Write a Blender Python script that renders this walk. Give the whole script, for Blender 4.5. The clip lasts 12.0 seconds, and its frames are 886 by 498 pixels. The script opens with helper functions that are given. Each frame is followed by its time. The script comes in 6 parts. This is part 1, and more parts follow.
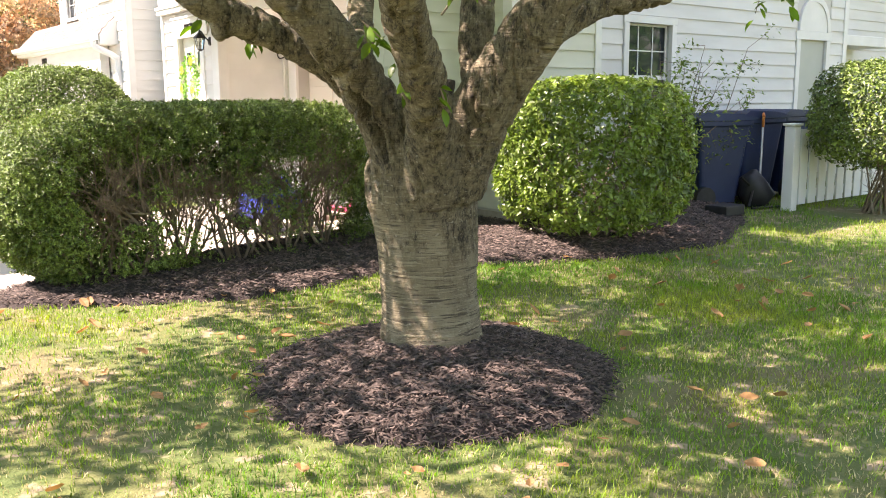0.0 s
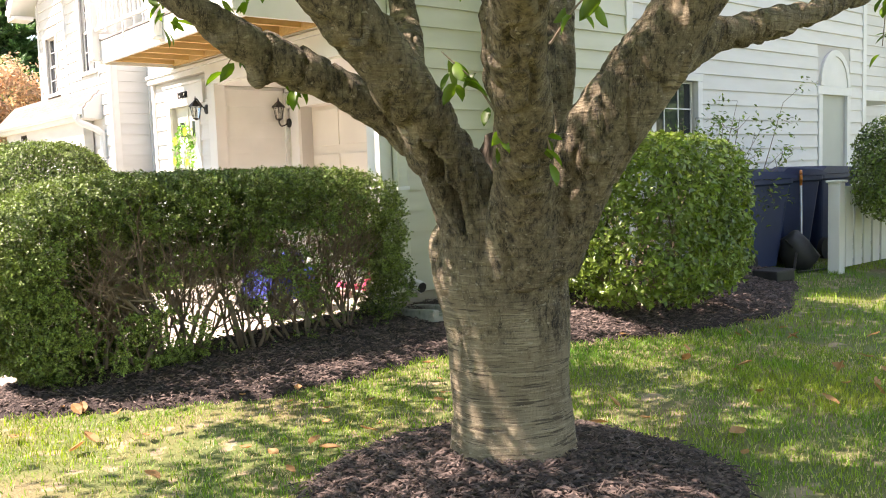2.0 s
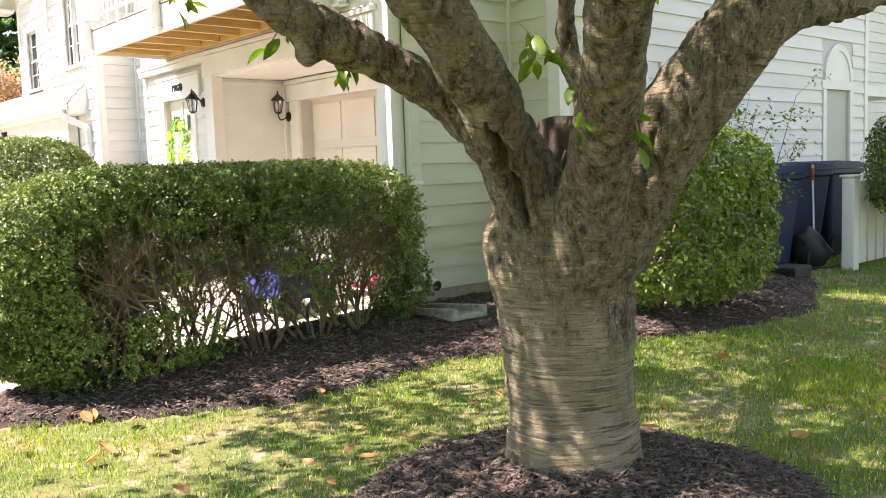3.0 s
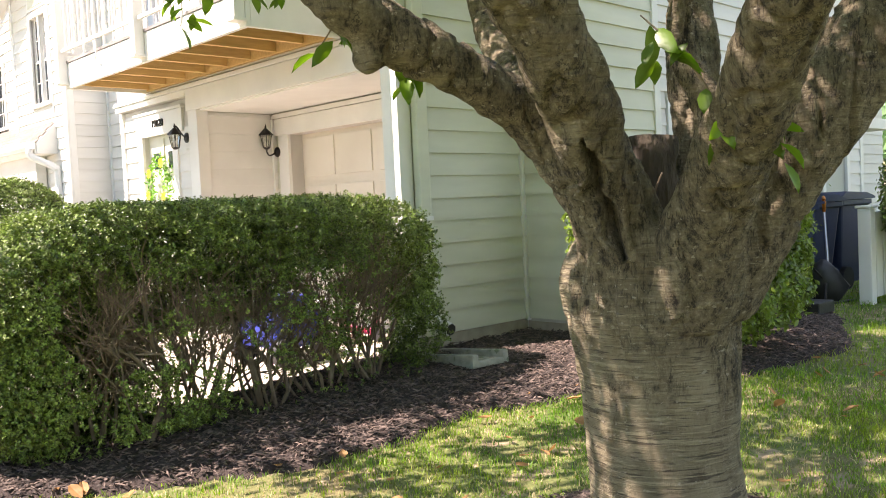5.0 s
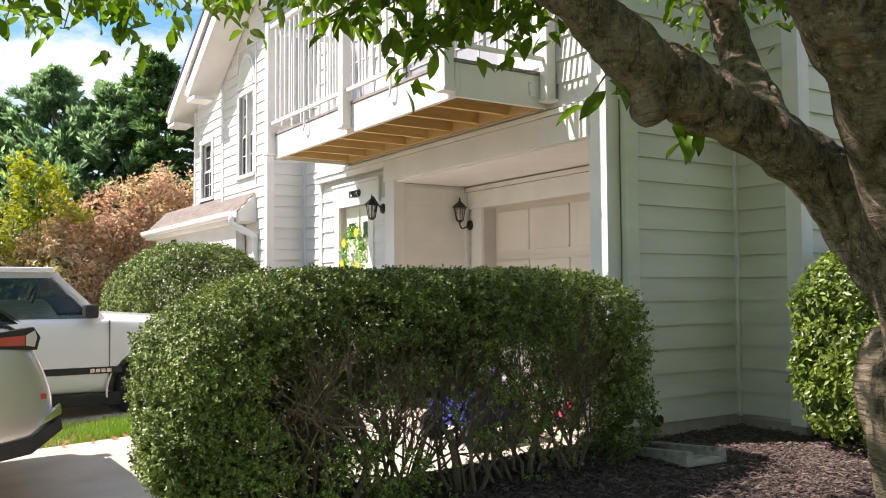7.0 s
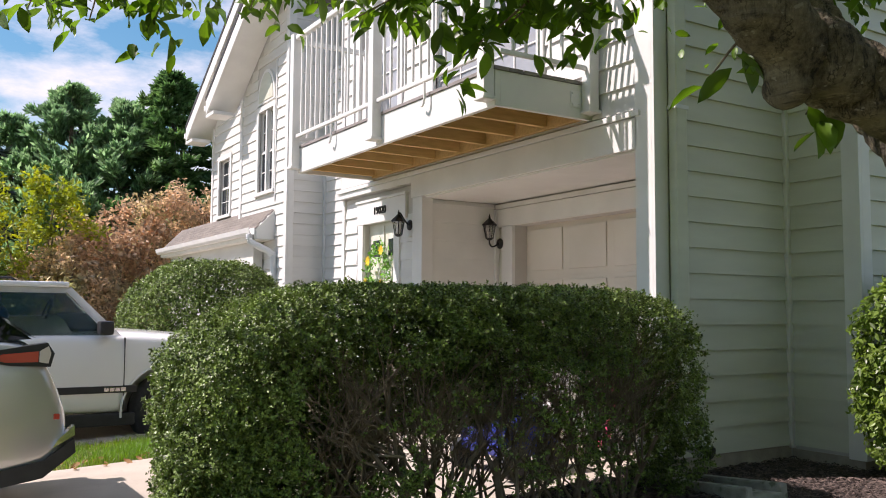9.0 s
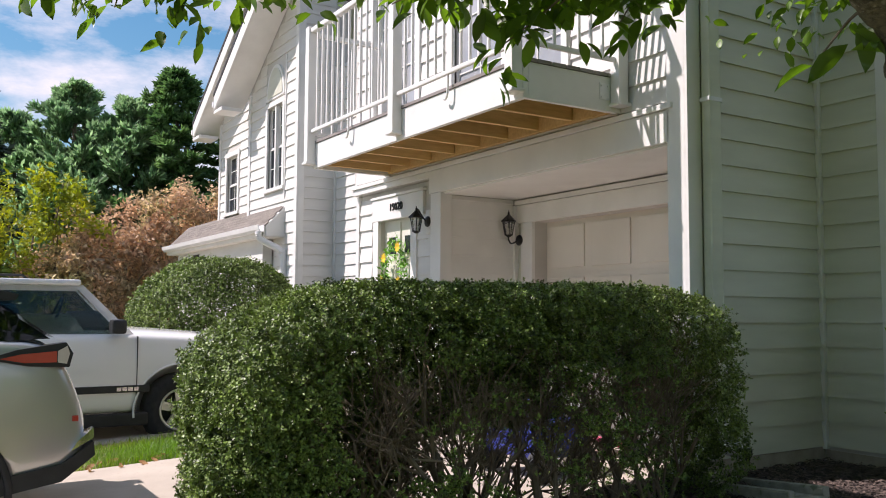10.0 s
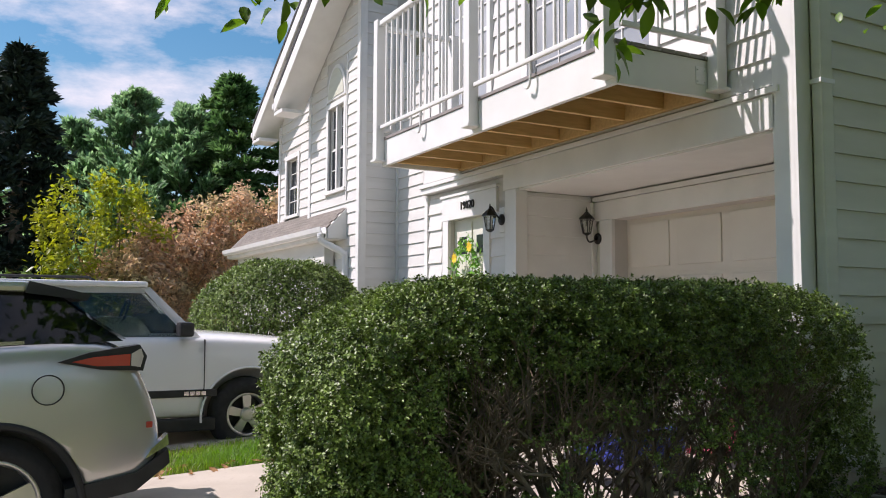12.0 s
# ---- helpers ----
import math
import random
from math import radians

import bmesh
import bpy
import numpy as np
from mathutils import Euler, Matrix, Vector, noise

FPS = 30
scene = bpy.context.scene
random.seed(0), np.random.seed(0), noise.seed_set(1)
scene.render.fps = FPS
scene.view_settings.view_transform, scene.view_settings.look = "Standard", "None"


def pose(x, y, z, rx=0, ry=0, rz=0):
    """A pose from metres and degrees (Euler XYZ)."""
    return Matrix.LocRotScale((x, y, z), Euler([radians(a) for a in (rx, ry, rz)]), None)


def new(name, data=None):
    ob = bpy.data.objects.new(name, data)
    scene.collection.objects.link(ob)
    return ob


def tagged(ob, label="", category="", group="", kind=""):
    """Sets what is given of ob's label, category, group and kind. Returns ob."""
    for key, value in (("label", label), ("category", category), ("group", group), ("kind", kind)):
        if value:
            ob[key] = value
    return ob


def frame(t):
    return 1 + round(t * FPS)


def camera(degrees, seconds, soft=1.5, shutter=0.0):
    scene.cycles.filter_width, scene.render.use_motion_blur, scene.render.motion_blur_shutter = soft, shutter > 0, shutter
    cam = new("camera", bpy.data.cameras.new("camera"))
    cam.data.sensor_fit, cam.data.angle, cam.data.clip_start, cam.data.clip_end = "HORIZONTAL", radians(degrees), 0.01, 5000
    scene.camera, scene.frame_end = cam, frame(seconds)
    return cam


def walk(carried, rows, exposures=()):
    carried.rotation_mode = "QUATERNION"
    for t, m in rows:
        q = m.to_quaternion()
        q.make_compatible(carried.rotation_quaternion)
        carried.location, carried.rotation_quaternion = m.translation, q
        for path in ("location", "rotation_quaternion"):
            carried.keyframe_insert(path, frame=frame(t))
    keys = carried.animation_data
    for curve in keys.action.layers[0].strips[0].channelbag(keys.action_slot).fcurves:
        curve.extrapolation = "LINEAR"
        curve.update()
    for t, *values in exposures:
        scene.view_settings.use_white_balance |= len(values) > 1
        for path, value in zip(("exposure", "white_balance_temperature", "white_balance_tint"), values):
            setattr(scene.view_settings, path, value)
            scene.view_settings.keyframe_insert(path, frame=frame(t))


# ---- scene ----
cam = camera(54.4, 12.0, soft=1.0)
METRES, EYE, TILT, LEAN, TURN = 3.5, 1.5, 0.0, 0.0, -38.4
ROWS = [
    (0.0, 0.0, 0.0, 0.0, -0.08, -9.77, 0.47),
    (0.5, -0.0218, 0.0676, -0.0046, 3.58, -9.5, 1.43),
    (1.0, -0.0645, 0.1319, -0.007, 0.72, -7.43, 1.85),
    (1.5, -0.0935, 0.1846, -0.0112, -2.52, -5.73, 2.13),
    (2.0, -0.1263, 0.2406, -0.0143, -1.6, -5.17, 1.94),
    (2.5, -0.1764, 0.2831, -0.0185, -2.18, -5.19, 1.89),
    (3.0, -0.2128, 0.322, -0.024, -3.09, -5.28, 2.0),
    (5.0, -0.3058, 0.4759, -0.0307, -5.38, -2.75, 2.73),
    (5.5, -0.3147, 0.505, -0.0299, -2.41, -1.73, 2.57),
    (6.0, -0.3201, 0.5276, -0.032, 1.27, -0.84, 2.31),
    (6.5, -0.3411, 0.5442, -0.0331, 4.58, 0.67, 1.56),
    (7.0, -0.3798, 0.5669, -0.0343, 5.67, 2.77, 0.4),
    (9.0, -0.4401, 0.6589, -0.0419, 6.36, 4.3, -0.35),
    (9.5, -0.4649, 0.6794, -0.0404, 7.39, 4.22, -0.51),
    (10.0, -0.4941, 0.6983, -0.0409, 6.43, 4.14, -0.3),
    (10.5, -0.5148, 0.7138, -0.0447, 5.89, 4.02, -0.08),
    (11.0, -0.5288, 0.7431, -0.0436, 7.93, 4.35, -0.09),
    (11.5, -0.5424, 0.7705, -0.0455, 8.91, 4.38, -0.17),
    (12.0, -0.5703, 0.7873, -0.048, 9.8, 4.43, -0.23),
]
EXPO = [(0.0, 2.02, 7400, 28), (1.5, 1.97, 7400, 28), (3.0, 1.95, 7400, 27), (5.0, 1.86, 7300, 26), (6.0, 1.63, 7200, 26), (6.5, 1.34, 7050, 26), (7.0, 1.02, 6900, 26), (9.0, 0.52, 6600, 26), (12.0, 0.30, 6350, 25)]
walk(cam, [(t, pose(0, 0, EYE, TILT, LEAN, TURN) @ pose(METRES * x, METRES * y, METRES * z, 90 + pitch, roll, yaw)) for t, x, y, z, yaw, pitch, roll in ROWS], EXPO)

# ---- sky and sun ----
SUN = Vector((1.0, -0.6, -1.44)).normalized()
world = bpy.data.worlds.new("sky")
scene.world = world
world.use_nodes = True
wn, wl = world.node_tree.nodes, world.node_tree.links
wn.clear()
sky = wn.new("ShaderNodeTexSky")
sky.sky_type, sky.sun_disc = "NISHITA", False
sky.air_density, sky.dust_density, sky.ozone_density = 1.3, 0.3, 3.0
sky.sun_elevation = math.asin(-SUN.z)
sky.sun_rotation = math.atan2(-SUN.x, -SUN.y)
coord = wn.new("ShaderNodeTexCoord")
stretch = wn.new("ShaderNodeMapping")
stretch.inputs["Scale"].default_value = (1.0, 1.0, 2.6)
puffs = wn.new("ShaderNodeTexNoise")
puffs.inputs["Scale"].default_value, puffs.inputs["Detail"].default_value, puffs.inputs["Roughness"].default_value = 5.5, 8.0, 0.6
ramp = wn.new("ShaderNodeValToRGB")
ramp.color_ramp.elements[0].position, ramp.color_ramp.elements[1].position = 0.44, 0.66
tint = wn.new("ShaderNodeMix")
tint.data_type = "RGBA"
tint.inputs["B"].default_value = (11.5, 11.8, 12.3, 1)
air = wn.new("ShaderNodeBackground")
air.inputs["Strength"].default_value = 0.061
out = wn.new("ShaderNodeOutputWorld")
wl.new(coord.outputs["Generated"], stretch.inputs["Vector"])
wl.new(stretch.outputs["Vector"], puffs.inputs["Vector"])
wl.new(puffs.outputs["Fac"], ramp.inputs["Fac"])
wl.new(ramp.outputs["Color"], tint.inputs["Factor"])
deepen = wn.new("ShaderNodeHueSaturation")
deepen.inputs["Hue"].default_value, deepen.inputs["Saturation"].default_value, deepen.inputs["Value"].default_value = 0.485, 1.3, 1.45
wl.new(sky.outputs["Color"], deepen.inputs["Color"])
wl.new(deepen.outputs["Color"], tint.inputs["A"])
wl.new(tint.outputs["Result"], air.inputs["Color"])
wl.new(air.outputs["Background"], out.inputs["Surface"])
sun = new("sun", bpy.data.lights.new("sun", "SUN"))
sun.data.energy, sun.data.angle, sun.data.color = 4.8, radians(0.55), (1.0, 0.955, 0.89)
sun.rotation_euler = SUN.to_track_quat("-Z", "Y").to_euler()


# ---- materials ----
def mat(name, colors, scale=8.0, rough=0.6, metal=0.0, bump=0.2, bump_scale=60.0, stretch_by=(1, 1, 1), rand=0.0, island=False, spec=0.5, trans=0.0, detail=6.0, coat=0.0, bump_dist=0.01, speck=None):
    """A procedural surface: colours blended by two noises, fine relief, and a change of tone from piece to piece."""
    m = bpy.data.materials.new(name)
    m.use_nodes = True
    n, l = m.node_tree.nodes, m.node_tree.links
    b = n["Principled BSDF"]
    b.inputs["Roughness"].default_value, b.inputs["Metallic"].default_value = rough, metal
    b.inputs["Specular IOR Level"].default_value = spec
    b.inputs["Coat Weight"].default_value = coat
    tc, mp = n.new("ShaderNodeTexCoord"), n.new("ShaderNodeMapping")
    mp.inputs["Scale"].default_value = stretch_by
    l.new(tc.outputs["Object"], mp.inputs["Vector"])
    nz = n.new("ShaderNodeTexNoise")
    nz.inputs["Scale"].default_value, nz.inputs["Detail"].default_value = scale, detail
    l.new(mp.outputs["Vector"], nz.inputs["Vector"])
    cr = n.new("ShaderNodeValToRGB")
    els = cr.color_ramp.elements
    while len(els) < len(colors):
        els.new(0.5)
    for i, c in enumerate(colors):
        els[i].position = 0.3 + 0.4 * i / max(1, len(colors) - 1)
        els[i].color = (*c, 1)
    l.new(nz.outputs["Fac"], cr.inputs["Fac"])
    col = cr.outputs["Color"]
    if speck:
        sz = n.new("ShaderNodeTexNoise")
        sz.inputs["Scale"].default_value, sz.inputs["Detail"].default_value = speck[0], 3.0
        l.new(mp.outputs["Vector"], sz.inputs["Vector"])
        sr = n.new("ShaderNodeValToRGB")
        sr.color_ramp.elements[0].position, sr.color_ramp.elements[1].position = speck[1], speck[1] + 0.08
        l.new(sz.outputs["Fac"], sr.inputs["Fac"])
        sm = n.new("ShaderNodeMix")
        sm.data_type = "RGBA"
        sm.inputs["B"].default_value = (*speck[2], 1)
        l.new(sr.outputs["Color"], sm.inputs["Factor"])
        l.new(col, sm.inputs["A"])
        col = sm.outputs["Result"]
    if rand:
        hs = n.new("ShaderNodeHueSaturation")
        mr = n.new("ShaderNodeMapRange")
        mr.inputs["To Min"].default_value, mr.inputs["To Max"].default_value = 1 - rand, 1 + rand
        if island:
            src = n.new("ShaderNodeNewGeometry").outputs["Random Per Island"]
        else:
            src = n.new("ShaderNodeObjectInfo").outputs["Random"]
        l.new(src, mr.inputs["Value"])
        l.new(mr.outputs["Result"], hs.inputs["Value"])
        l.new(col, hs.inputs["Color"])
        col = hs.outputs["Color"]
    l.new(col, b.inputs["Base Color"])
    if bump:
        bz = n.new("ShaderNodeTexNoise")
        bz.inputs["Scale"].default_value, bz.inputs["Detail"].default_value = bump_scale, 5.0
        l.new(mp.outputs["Vector"], bz.inputs["Vector"])
        bp = n.new("ShaderNodeBump")
        bp.inputs["Strength"].default_value, bp.inputs["Distance"].default_value = bump, bump_dist
        l.new(bz.outputs["Fac"], bp.inputs["Height"])
        l.new(bp.outputs["Normal"], b.inputs["Normal"])
    if trans:
        o = n["Material Output"]
        tr, mx = n.new("ShaderNodeBsdfTranslucent"), n.new("ShaderNodeMixShader")
        mx.inputs["Fac"].default_value = trans
        gain = n.new("ShaderNodeHueSaturation")
        gain.inputs["Value"].default_value, gain.inputs["Saturation"].default_value = 1.7, 1.1
        l.new(col, gain.inputs["Color"])
        l.new(gain.outputs["Color"], tr.inputs["Color"])
        l.new(b.outputs["BSDF"], mx.inputs[1])
        l.new(tr.outputs["BSDF"], mx.inputs[2])
        l.new(mx.outputs["Shader"], o.inputs["Surface"])
    return m


def glass(name, color, rough=0.02, trans=0.9):
    m = bpy.data.materials.new(name)
    m.use_nodes = True
    b = m.node_tree.nodes["Principled BSDF"]
    b.inputs["Base Color"].default_value = (*color, 1)
    b.inputs["Roughness"].default_value, b.inputs["Transmission Weight"].default_value = rough, trans
    b.inputs["IOR"].default_value = 1.45
    return m


# darker green-grey tint stands in for shade and lawn bounce on side walls
SHADESIDING = mat("painted_siding", [(0.54, 0.545, 0.445), (0.62, 0.625, 0.52)], 1.3, 0.55, bump=0.12, bump_scale=40, stretch_by=(1, 1, 6), rand=0.035, bump_dist=0.004)
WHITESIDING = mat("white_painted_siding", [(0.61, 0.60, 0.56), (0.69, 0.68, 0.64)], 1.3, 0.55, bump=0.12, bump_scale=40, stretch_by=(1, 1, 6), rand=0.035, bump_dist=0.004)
TRIM = mat("white_trim_paint", [(0.68, 0.675, 0.64), (0.76, 0.755, 0.72)], 3.0, 0.5, bump=0.08, bump_scale=50, bump_dist=0.003, rand=0.02)
GARAGE = mat("garage_door_paint", [(0.66, 0.61, 0.52), (0.72, 0.67, 0.58)], 2.0, 0.5, bump=0.1, bump_scale=80, bump_dist=0.003, rand=0.02)
WALLIN = mat("wall_sheathing", [(0.5, 0.48, 0.44), (0.6, 0.58, 0.54)], 2.0, 0.8)
FOUND = mat("concrete_foundation", [(0.30, 0.26, 0.21), (0.42, 0.37, 0.30)], 9.0, 0.85, bump=0.4, bump_scale=70)
CONC = mat("driveway_concrete", [(0.40, 0.35, 0.285), (0.46, 0.405, 0.33), (0.51, 0.45, 0.37)], 2.2, 0.8, bump=0.3, bump_scale=160, speck=(30, 0.62, (0.42, 0.36, 0.29)))
STONE = mat("weathered_concrete", [(0.24, 0.24, 0.20), (0.40, 0.39, 0.33)], 14, 0.9, bump=0.5, bump_scale=90, speck=(18, 0.6, (0.17, 0.19, 0.13)))
JOIST = mat("new_pine_timber", [(0.56, 0.36, 0.13), (0.70, 0.47, 0.20)], 5, 0.6, bump=0.2, bump_scale=30, stretch_by=(1, 8, 8), rand=0.1)
DECK = mat("grey_deck_boards", [(0.20, 0.18, 0.17), (0.28, 0.26, 0.24)], 6, 0.75, bump=0.2, rand=0.08)
SHINGLE = mat("asphalt_shingle", [(0.15, 0.132, 0.112), (0.23, 0.205, 0.175)], 30, 0.95, bump=0.5, bump_scale=200, rand=0.14)
DARKROOF = mat("dark_roof_edge", [(0.03, 0.03, 0.035), (0.06, 0.06, 0.06)], 20, 0.9)
SOIL = mat("dark_mulch_soil", [(0.022, 0.015, 0.013), (0.05, 0.034, 0.029)], 25, 0.95, bump=0.8, bump_scale=60, bump_dist=0.02)
MULCH = mat("shredded_bark_mulch", [(0.05, 0.036, 0.030), (0.128, 0.094, 0.079)], 40, 0.85, bump=0.3, rand=0.75, island=True)
TURF = mat("lawn_soil", [(0.19, 0.15, 0.075), (0.12, 0.14, 0.04), (0.075, 0.115, 0.028)], 1.6, 0.95, bump=0.6, bump_scale=70, speck=(7, 0.58, (0.30, 0.235, 0.15)), bump_dist=0.02)
GRASS = mat("grass_blades", [(0.24, 0.29, 0.04), (0.15, 0.265, 0.027), (0.09, 0.21, 0.022)], 1.1, 0.5, bump=0, rand=0.45, island=True, trans=0.4)
DRYGRASS = mat("dry_grass_blades", [(0.42, 0.36, 0.18), (0.50, 0.43, 0.24)], 3, 0.7, bump=0, rand=0.4, island=True, trans=0.3)
HEDGELEAF = mat("hedge_leaves", [(0.080, 0.130, 0.022), (0.180, 0.255, 0.056)], 2.5, 0.42, bump=0, rand=0.75, island=True, trans=0.08, spec=0.4)
BUSHLEAF = mat("bush_leaves", [(0.10, 0.16, 0.03), (0.20, 0.28, 0.05)], 2.5, 0.34, bump=0, rand=0.5, island=True, trans=0.3, spec=0.5)
CHERRYLEAF = mat("cherry_leaves", [(0.075, 0.15, 0.016), (0.12, 0.21, 0.025)], 1.5, 0.4, bump=0.1, rand=0.4, island=True, trans=0.45)
PINE = mat("pine_needles", [(0.15, 0.26, 0.13), (0.27, 0.40, 0.20)], 0.6, 0.6, bump=0, rand=0.5, island=True, trans=0.45)
FIR = mat("fir_needles", [(0.06, 0.135, 0.045), (0.13, 0.23, 0.075)], 0.6, 0.6, bump=0, rand=0.5, island=True, trans=0.35)
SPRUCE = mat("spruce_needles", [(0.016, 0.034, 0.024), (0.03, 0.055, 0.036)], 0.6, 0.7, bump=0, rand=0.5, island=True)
YELLOWLEAF = mat("yellow_green_leaves", [(0.20, 0.26, 0.025), (0.36, 0.36, 0.04)], 0.8, 0.5, bump=0, rand=0.45, island=True, trans=0.35)
RUSTLEAF = mat("rusty_autumn_leaves", [(0.44, 0.29, 0.18), (0.56, 0.40, 0.26), (0.36, 0.34, 0.15)], 0.7, 0.6, bump=0, rand=0.45, island=True, trans=0.35)
TWIG = mat("hedge_twigs", [(0.13, 0.095, 0.064), (0.25, 0.195, 0.135)], 12, 0.85, bump=0.4, rand=0.2)
DEADLEAF = mat("fallen_leaves", [(0.30, 0.14, 0.05), (0.45, 0.25, 0.10), (0.36, 0.20, 0.10)], 10, 0.7, bump=0.3, rand=0.4, island=True, trans=0.2)
BLACK = mat("black_metal", [(0.012, 0.011, 0.010), (0.03, 0.027, 0.025)], 20, 0.45, metal=0.3, bump=0.1)
NAVY = mat("navy_bin_plastic", [(0.012, 0.024, 0.075), (0.02, 0.036, 0.10)], 4, 0.45, bump=0.15, bump_scale=150)
BLACKPLASTIC = mat("black_plastic", [(0.012, 0.012, 0.013), (0.025, 0.025, 0.026)], 10, 0.55, bump=0.15)
WHITECAR = mat("white_car_paint", [(0.74, 0.74, 0.72), (0.78, 0.78, 0.76)], 1, 0.25, bump=0, coat=0.7)
SILVERCAR = mat("silver_car_paint", [(0.52, 0.515, 0.50), (0.56, 0.555, 0.54)], 1, 0.24, metal=0.55, bump=0, coat=0.9)
RUBBER = mat("tyre_rubber", [(0.012, 0.012, 0.012), (0.025, 0.025, 0.025)], 20, 0.85, bump=0.3)
ALLOY = mat("alloy_wheel", [(0.55, 0.54, 0.52), (0.65, 0.64, 0.62)], 6, 0.3, metal=0.85, bump=0)
CHROME = mat("chrome", [(0.7, 0.7, 0.7), (0.8, 0.8, 0.8)], 6, 0.12, metal=1.0, bump=0)
TAILRED = mat("red_tail_lens", [(0.35, 0.02, 0.015), (0.45, 0.04, 0.03)], 5, 0.12, bump=0, coat=0.8)
TAILCLEAR = mat("clear_tail_lens", [(0.5, 0.45, 0.42), (0.6, 0.55, 0.52)], 5, 0.1, bump=0, coat=0.8)
CARGLASS = mat("dark_car_glass", [(0.006, 0.008, 0.010), (0.010, 0.013, 0.015)], 2, 0.03, bump=0, spec=0.8)
TINTGLASS = glass("tinted_truck_glass", (0.34, 0.42, 0.37), 0.01, 1.0)
WINDOWGLASS = mat("dark_window_glass", [(0.012, 0.016, 0.02), (0.03, 0.035, 0.04)], 1.5, 0.04, bump=0, spec=0.5)
# pale colour holds both the curtains and the bright reflections on the panes
CURTAINGLARE = mat("curtain_and_glare_glass", [(0.30, 0.32, 0.34), (0.42, 0.43, 0.44)], 2.5, 0.06, bump=0, spec=0.6)
DOORPAINT = mat("pale_door_paint", [(0.62, 0.61, 0.52), (0.68, 0.67, 0.58)], 3, 0.45, bump=0.06)
GREYDOOR = mat("grey_green_door", [(0.40, 0.42, 0.37), (0.46, 0.48, 0.42)], 2, 0.55, bump=0.1)
ORANGE = mat("orange_plastic", [(0.55, 0.16, 0.02), (0.65, 0.22, 0.03)], 6, 0.4, bump=0)
YELLOW = mat("yellow_petals", [(0.75, 0.45, 0.02), (0.85, 0.6, 0.04)], 9, 0.6, bump=0, rand=0.2, island=True, trans=0.2)
WREATHLEAF = mat("bright_artificial_leaves", [(0.12, 0.30, 0.04), (0.20, 0.42, 0.07)], 9, 0.5, bump=0, rand=0.4, island=True, trans=0.3)
BLUE = mat("blue_plastic_tarp", [(0.02, 0.03, 0.22), (0.03, 0.05, 0.32)], 6, 0.35, bump=0.3)
PINK = mat("pink_plastic_toy", [(0.75, 0.06, 0.16), (0.85, 0.12, 0.24)], 6, 0.35, bump=0)
GALV = mat("white_metal_gutter", [(0.70, 0.70, 0.69), (0.78, 0.78, 0.77)], 5, 0.35, bump=0.05)


